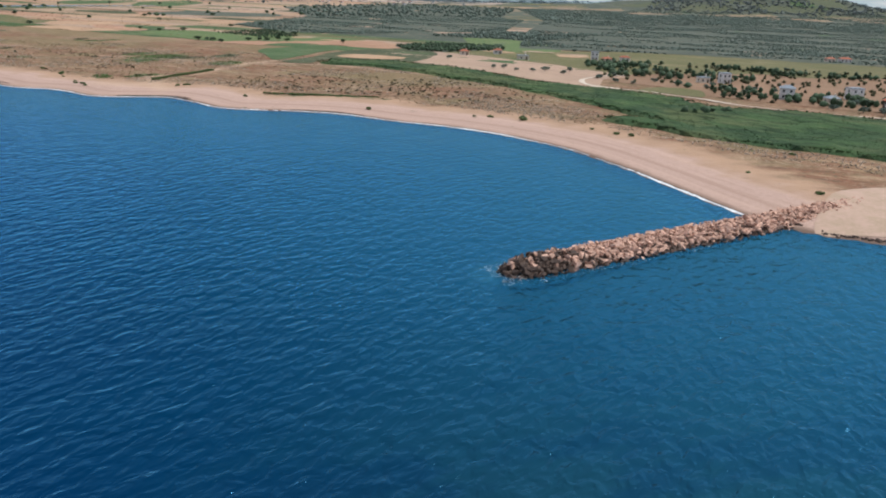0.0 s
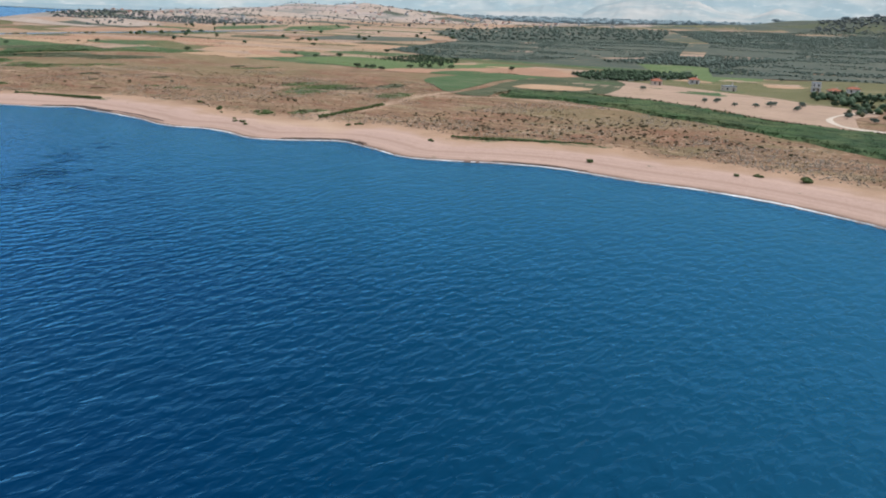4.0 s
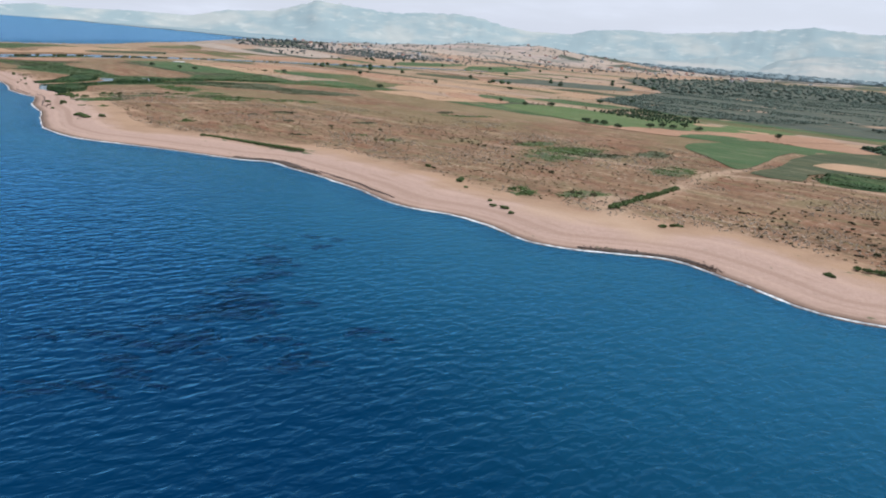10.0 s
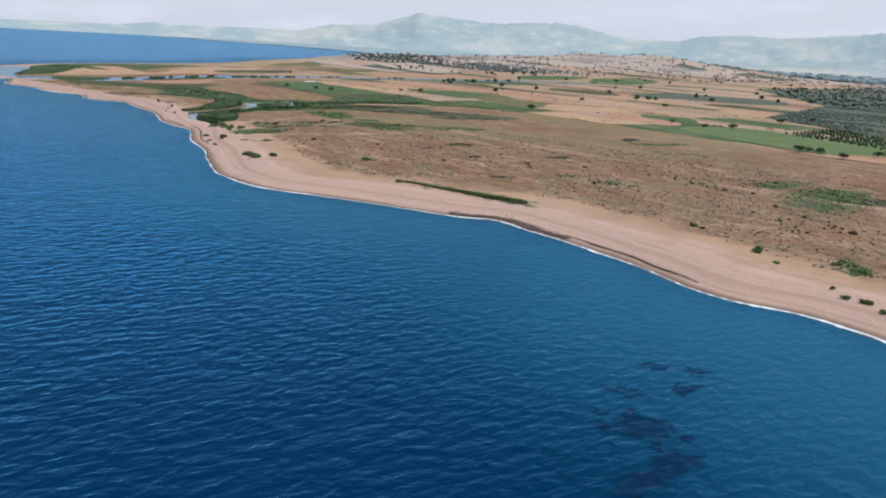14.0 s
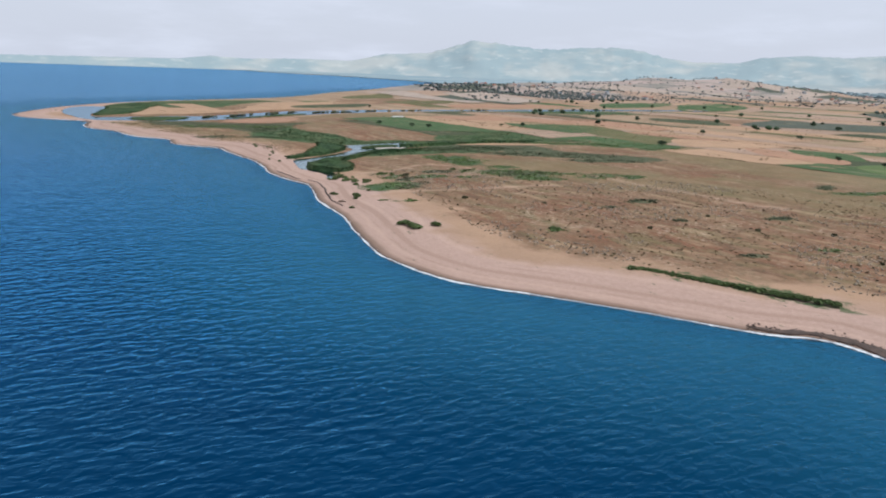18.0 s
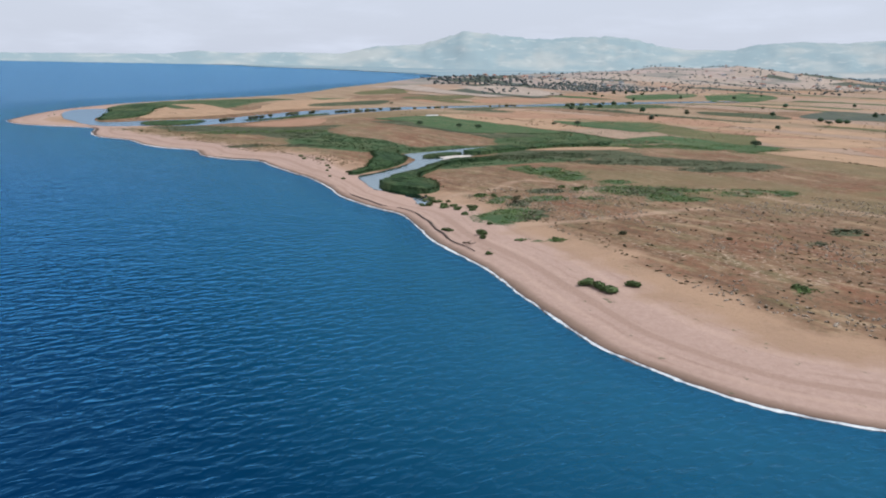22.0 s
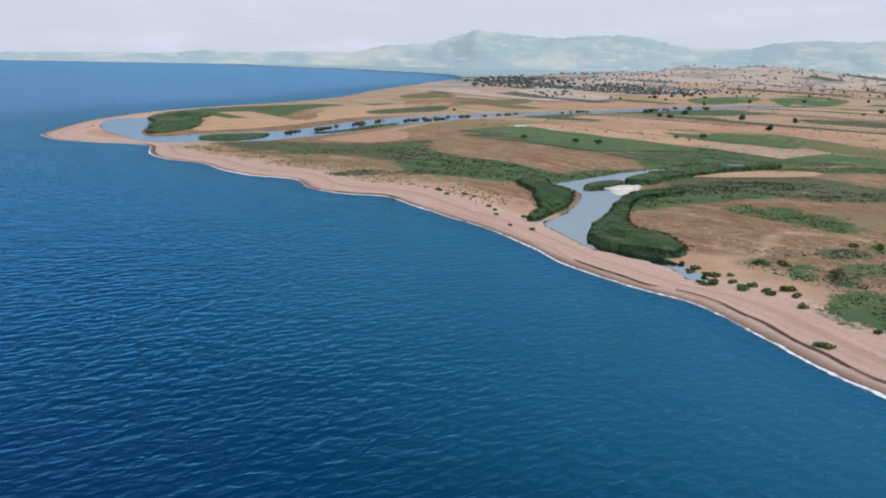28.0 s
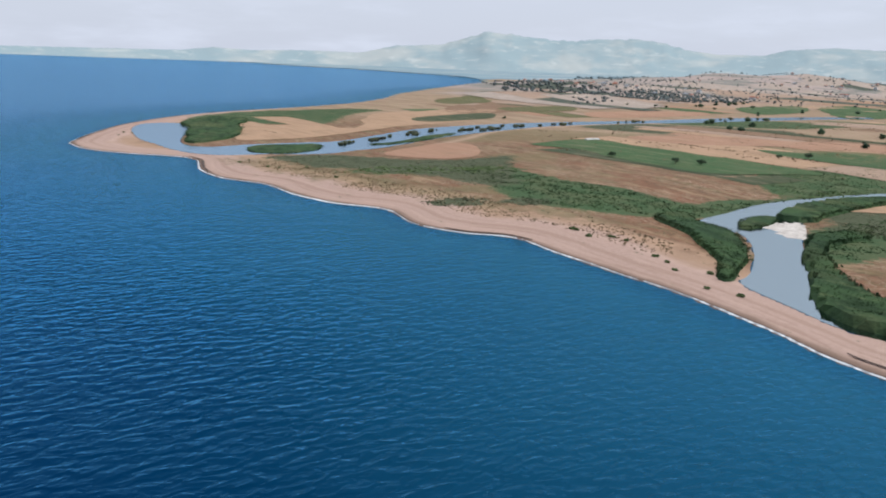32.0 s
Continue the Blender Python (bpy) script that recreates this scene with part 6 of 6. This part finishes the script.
grove("olive_grove", [(-160, 900), (-260, 1250), (-120, 1750), (120, 1700), (60, 1112)], 10.5, 2.6, 3.0, HAZED_OLIVE, "far olive groves at the foot of the hills", 56, 0.7, 0.6, -0.05)
grove("garden_trees", [(66, 350), (70, 440), (130, 430), (200, 400), (230, 340), (190, 280), (150, 262), (120, 280), (95, 290), (100, 318)], 3.8, 1.45, 2.8, DARKTREE, "dark garden trees between the houses", 57, 1.0, 0.44, 0.08)
grove("garden_trees", [(66, 350), (70, 440), (130, 430), (240, 420), (250, 340), (190, 280), (150, 262), (120, 280), (95, 290), (100, 318)], 6.5, 0.9, 1.6, DULL, "small olive trees in dry gardens", 67, 1.0, 0.5)
grove("garden_trees", [(70, 250), (78, 258), (86, 252), (80, 246)], 2.6, 1.4, 2.4, DARKTREE, "dark bushes standing in the reed bed", 68, 0.8, 0.8)
grove("garden_trees", [(62, 405), (85, 402), (100, 425), (70, 428)], 3.4, 1.5, 2.6, DARKTREE, "dark clump of trees round farm houses", 58, 0.8, 0.8)
grove("wood", [(-680, 1146), (-620, 1125), (-576, 1208), (-640, 1420), (-720, 1440)], 7, 2.1, 2.1, HAZED_HILLTREE, "olive trees on the gentle slope below the village", 65, 0.9, 0.5)
grove("wood", [(-645, 995), (-634, 1082), (-660, 1110), (-690, 1060)], 8, 2.2, 2.4, HAZED_HILLTREE, "dark trees at the lake end", 66, 0.9, 0.45)
grove("wood", [(-870, 1245), (-800, 1150), (-700, 1200), (-720, 1300), (-830, 1330)], 8, 2.5, 3.0, HAZED_HILLTREE, "dark wood on a low rise", 59, 0.9, 0.5)
grove("wood", [(-700, 1200), (-560, 1240), (-540, 1400), (-640, 1450), (-720, 1320)], 8, 2.2, 2.3, HAZED_HILLTREE, "dark olive wood at the foot of the hills", 60, 0.9, 0.45)
grove("hill_trees", [(-900, 1250), (-560, 1300), (-250, 1700), (-300, 2050), (-800, 2080), (-1000, 1700)], 11, 1.7, 1.9, HAZED_HILLTREE, "dark trees in clusters on pale hills", 61, 1.5, 0.5, 0.24)
grove("hill_trees", [(-900, 1250), (-560, 1200), (-250, 1500), (-100, 1800), (-300, 2050), (-800, 2080), (-1000, 1700)], 17, 1.6, 1.7, HAZED_HILLTREE, "grey-green olive trees on pale hills", 71, 1.5, 0.6, 0.16)
grove("hill_trees", [(-900, 1250), (-560, 1200), (-250, 1500), (-100, 1800), (-300, 2050), (-800, 2080), (-1000, 1700)], 46, 2.2, 2.8, HAZED_HILLTREE, "single dark trees on pale hills", 72, 1.5, 0.8)
grove("field_trees", [(-560, 800), (-200, 640), (-150, 900), (-200, 1350), (-560, 1250)], 62, 2.6, 3.6, DARKTREE, "far single trees along field edges", 62, 1.4, 0.6)
grove("hill_trees", [(380, 1720), (700, 1650), (1100, 1800), (1050, 2080), (500, 2080)], 9, 3.2, 3.2, HAZED_HILLTREE, "dark scrub and trees on the far hill", 63, 1.2, 0.7)
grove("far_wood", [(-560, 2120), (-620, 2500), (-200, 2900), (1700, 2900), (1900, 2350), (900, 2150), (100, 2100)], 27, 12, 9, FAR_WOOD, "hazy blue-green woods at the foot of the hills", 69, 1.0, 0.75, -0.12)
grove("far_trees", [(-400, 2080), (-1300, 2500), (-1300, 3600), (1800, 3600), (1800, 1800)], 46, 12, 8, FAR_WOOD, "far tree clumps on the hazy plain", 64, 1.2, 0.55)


# ---- houses ----
WHITE = plain("white_render", (0.56, 0.55, 0.54), (0.44, 0.44, 0.44), 1.5, 0.85, 0.2)
CREAM = plain("cream_render", (0.56, 0.50, 0.42), (0.46, 0.41, 0.34), 1.5, 0.85, 0.2)
TILE = plain("red_roof_tiles", (0.34, 0.125, 0.075), (0.24, 0.09, 0.055), 2.0, 0.8, 0.2, 0.05)
SLATE = plain("grey_blue_roof", (0.20, 0.235, 0.27), (0.14, 0.17, 0.20), 2.0, 0.7, 0.3)
DARK_WALL = plain("dark_timber_wall", (0.10, 0.07, 0.055), (0.06, 0.045, 0.036), 2.0, 0.8, 0.2)
GLASS = Mat("window_glass", 0.05, 0.6).color((0.03, 0.04, 0.05)).m


def box(lo, hi):
    (a, b, c), (d, e, f) = lo, hi
    return [(a, b, c), (d, b, c), (d, e, c), (a, e, c), (a, b, f), (d, b, f), (d, e, f), (a, e, f)], [(3, 2, 1, 0), (4, 5, 6, 7), (0, 1, 5, 4), (1, 2, 6, 5), (2, 3, 7, 6), (3, 0, 4, 7)]


def house(x, y, turn, w, d, storeys, wall, roof, label, flat=False):
    ob = tagged(new("house"), label, "house", "houses on the plain")
    z = float(relief(np.array([x]), np.array([y]))[0][0])
    ob.matrix_basis = pose(x, y, z, 0, 0, turn) @ Matrix.Scale(0.78, 4)
    w, d = 0.72 * w, 0.74 * d
    h = 2.6 * storeys + 0.25
    part("wall", mesh_of("wall", *box((-w / 2, -d / 2, -0.4), (w / 2, d / 2, h)), wall), ob)
    e = 0.45
    if flat:
        v, f = box((-w / 2 - 0.15, -d / 2 - 0.15, h), (w / 2 + 0.15, d / 2 + 0.15, h + 0.35))
    else:
        rise, k = d * 0.26, w / 2 - d * 0.38
        v = [(-w / 2 - e, -d / 2 - e, h), (w / 2 + e, -d / 2 - e, h), (w / 2 + e, d / 2 + e, h), (-w / 2 - e, d / 2 + e, h), (-k, 0, h + rise), (k, 0, h + rise),
             (-w / 2 - e, -d / 2 - e, h - 0.12), (w / 2 + e, -d / 2 - e, h - 0.12), (w / 2 + e, d / 2 + e, h - 0.12), (-w / 2 - e, d / 2 + e, h - 0.12)]
        f = [(0, 1, 5, 4), (1, 2, 5), (2, 3, 4, 5), (3, 0, 4), (9, 8, 7, 6), (0, 6, 7, 1), (1, 7, 8, 2), (2, 8, 9, 3), (3, 9, 6, 0)]
    part("roof", mesh_of("roof", v, f, roof), ob)
    pane_me, frame_me = mesh_of("pane", *box((-0.5, -0.03, -0.6), (0.5, 0.0, 0.6)), GLASS), mesh_of("window_frame", *box((-0.6, -0.015, -0.7), (0.6, 0.02, 0.7)), WHITE)
    for s in range(storeys):
        n = max(2, int(w / 2.6))
        for k in range(n):
            for face in (-1, 1):
                if s == 0 and face == -1 and k == n // 2:
                    continue
                win = part("window", frame_me, ob, "", pose(-w / 2 + w * (k + 0.5) / n, face * (d / 2 + 0.01), 2.6 * s + 1.55, 0, 0, 0 if face < 0 else 180))
                part("pane", pane_me, win)
        for face in (-1, 1):
            win = part("window", frame_me, ob, "", pose(face * (w / 2 + 0.01), 0, 2.6 * s + 1.55, 0, 0, 90 * face))
            part("pane", pane_me, win)
    n = max(2, int(w / 2.6))
    part("door", mesh_of("door", *box((-0.5, -0.06, 0), (0.5, 0.02, 2.05)), DARK_WALL), ob, "dark door", pose(-w / 2 + w * (n // 2 + 0.5) / n, -d / 2, 0.1))
    if storeys > 1:
        part("balcony", mesh_of("balcony", *box((-w * 0.32, -d / 2 - 1.0, 2.55), (w * 0.32, -d / 2 + 0.0, 2.75)), wall), ob)
        part("balcony_rail", mesh_of("balcony_rail", *box((-w * 0.32, -d / 2 - 1.0, 2.75), (w * 0.32, -d / 2 - 0.9, 3.6)), WHITE), ob)
    else:
        part("chimney", mesh_of("chimney", *box((w * 0.2, -0.3, h), (w * 0.2 + 0.6, 0.3, h + d * 0.26 + 0.7)), CREAM), ob)
    return ob


house(5, 451, 10, 8, 6.5, 1, CREAM, TILE, "small cream house with a red tiled roof")
house(24, 467, 5, 8, 6, 1, WHITE, TILE, "small white house with a red tiled roof")
house(36, 438, 12, 10, 7, 1, CREAM, SLATE, "low house with a grey-blue metal roof", True)
house(76, 450, -10, 7, 6, 2, WHITE, SLATE, "white two-storey farm house", True)
house(80, 436, 20, 8, 6, 1, CREAM, TILE, "small farm house among dark trees")
house(93, 453, 0, 9, 6, 1, WHITE, TILE, "white farm house with a red roof")
house(106, 350, 15, 8, 6.5, 1, CREAM, SLATE, "low grey house among garden trees", True)
house(115, 350, 15, 7, 6.5, 2, WHITE, SLATE, "pale two-storey house among garden trees", True)
house(122, 300, -18, 9, 7, 2, WHITE, SLATE, "white two-storey villa with a dark grey roof")
house(151, 309, 10, 9, 7.5, 2, WHITE, SLATE, "white two-storey villa with a flat roof", True)
house(145, 271, -30, 8, 7, 2, DARK_WALL, TILE, "dark red villa by the road")
house(135, 292, 5, 8, 6, 1, CREAM, SLATE, "low grey-roofed house by the road")
house(239, 509, 0, 12, 7, 1, WHITE, TILE, "white farm building beside a green field")
house(228, 505, 10, 9, 6, 1, CREAM, TILE, "cream farm building beside a green field")
def polytunnel(a, b, radius):
    """A low arched tunnel house from a to b."""
    (ax, ay), (bx, by) = a, b
    span = math.hypot(bx - ax, by - ay)
    thing = tagged(new("polytunnel"), "long low white polytunnel beside a green field", "greenhouse")
    thing.matrix_basis = pose((ax + bx) / 2, (ay + by) / 2, float(relief(np.array([(ax + bx) / 2.0]), np.array([(ay + by) / 2.0]))[0][0]), 0, 0, math.degrees(math.atan2(by - ay, bx - ax)))
    arc = [(radius * math.cos(k * math.pi / 10), radius * 0.9 * math.sin(k * math.pi / 10)) for k in range(11)]
    verts = [(e * span / 2, u, w - 0.05) for e in (-1, 1) for u, w in arc]
    part("cover", mesh_of("cover", verts, [(k, k + 1, k + 12, k + 11) for k in range(10)], WHITE, True), thing)
    for e in (0, 11):
        part("end_wall", mesh_of("end_wall", verts[e:e + 11], [tuple(range(11))], WHITE), thing)
    for k in range(7):
        at = -span / 2 + span * k / 6
        hoop, faces = [], []
        for (u, w), (u2, w2) in zip(arc, arc[1:]):
            limb(hoop, faces, Vector((at, u * 1.02, w * 1.02 - 0.05)), Vector((at, u2 * 1.02, w2 * 1.02 - 0.05)), 0.04, 0.04, 4)
        part("hoop", mesh_of("hoop", hoop, faces, SLATE), thing)


polytunnel((-511, 649), (-507, 657), 1.0)
r = random.Random(5)
for k in range(84):
    hx, hy = r.choice(((-640, 1900, 180, 80), (-820, 1500, 110, 120), (-480, 1800, 130, 100), (-700, 1420, 120, 100), (-250, 1750, 0, 0), (-80, 1900, 0, 0), (-380, 1950, 0, 0)))[0:2]
    house(hx + r.uniform(-150, 150), hy + r.uniform(-110, 110), r.uniform(0, 180), r.uniform(9, 14), r.uniform(7, 9), r.choice((1, 2)), r.choice((WHITE, CREAM, WHITE)), r.choice((TILE, TILE, SLATE)), "far village house on the pale hills", False)
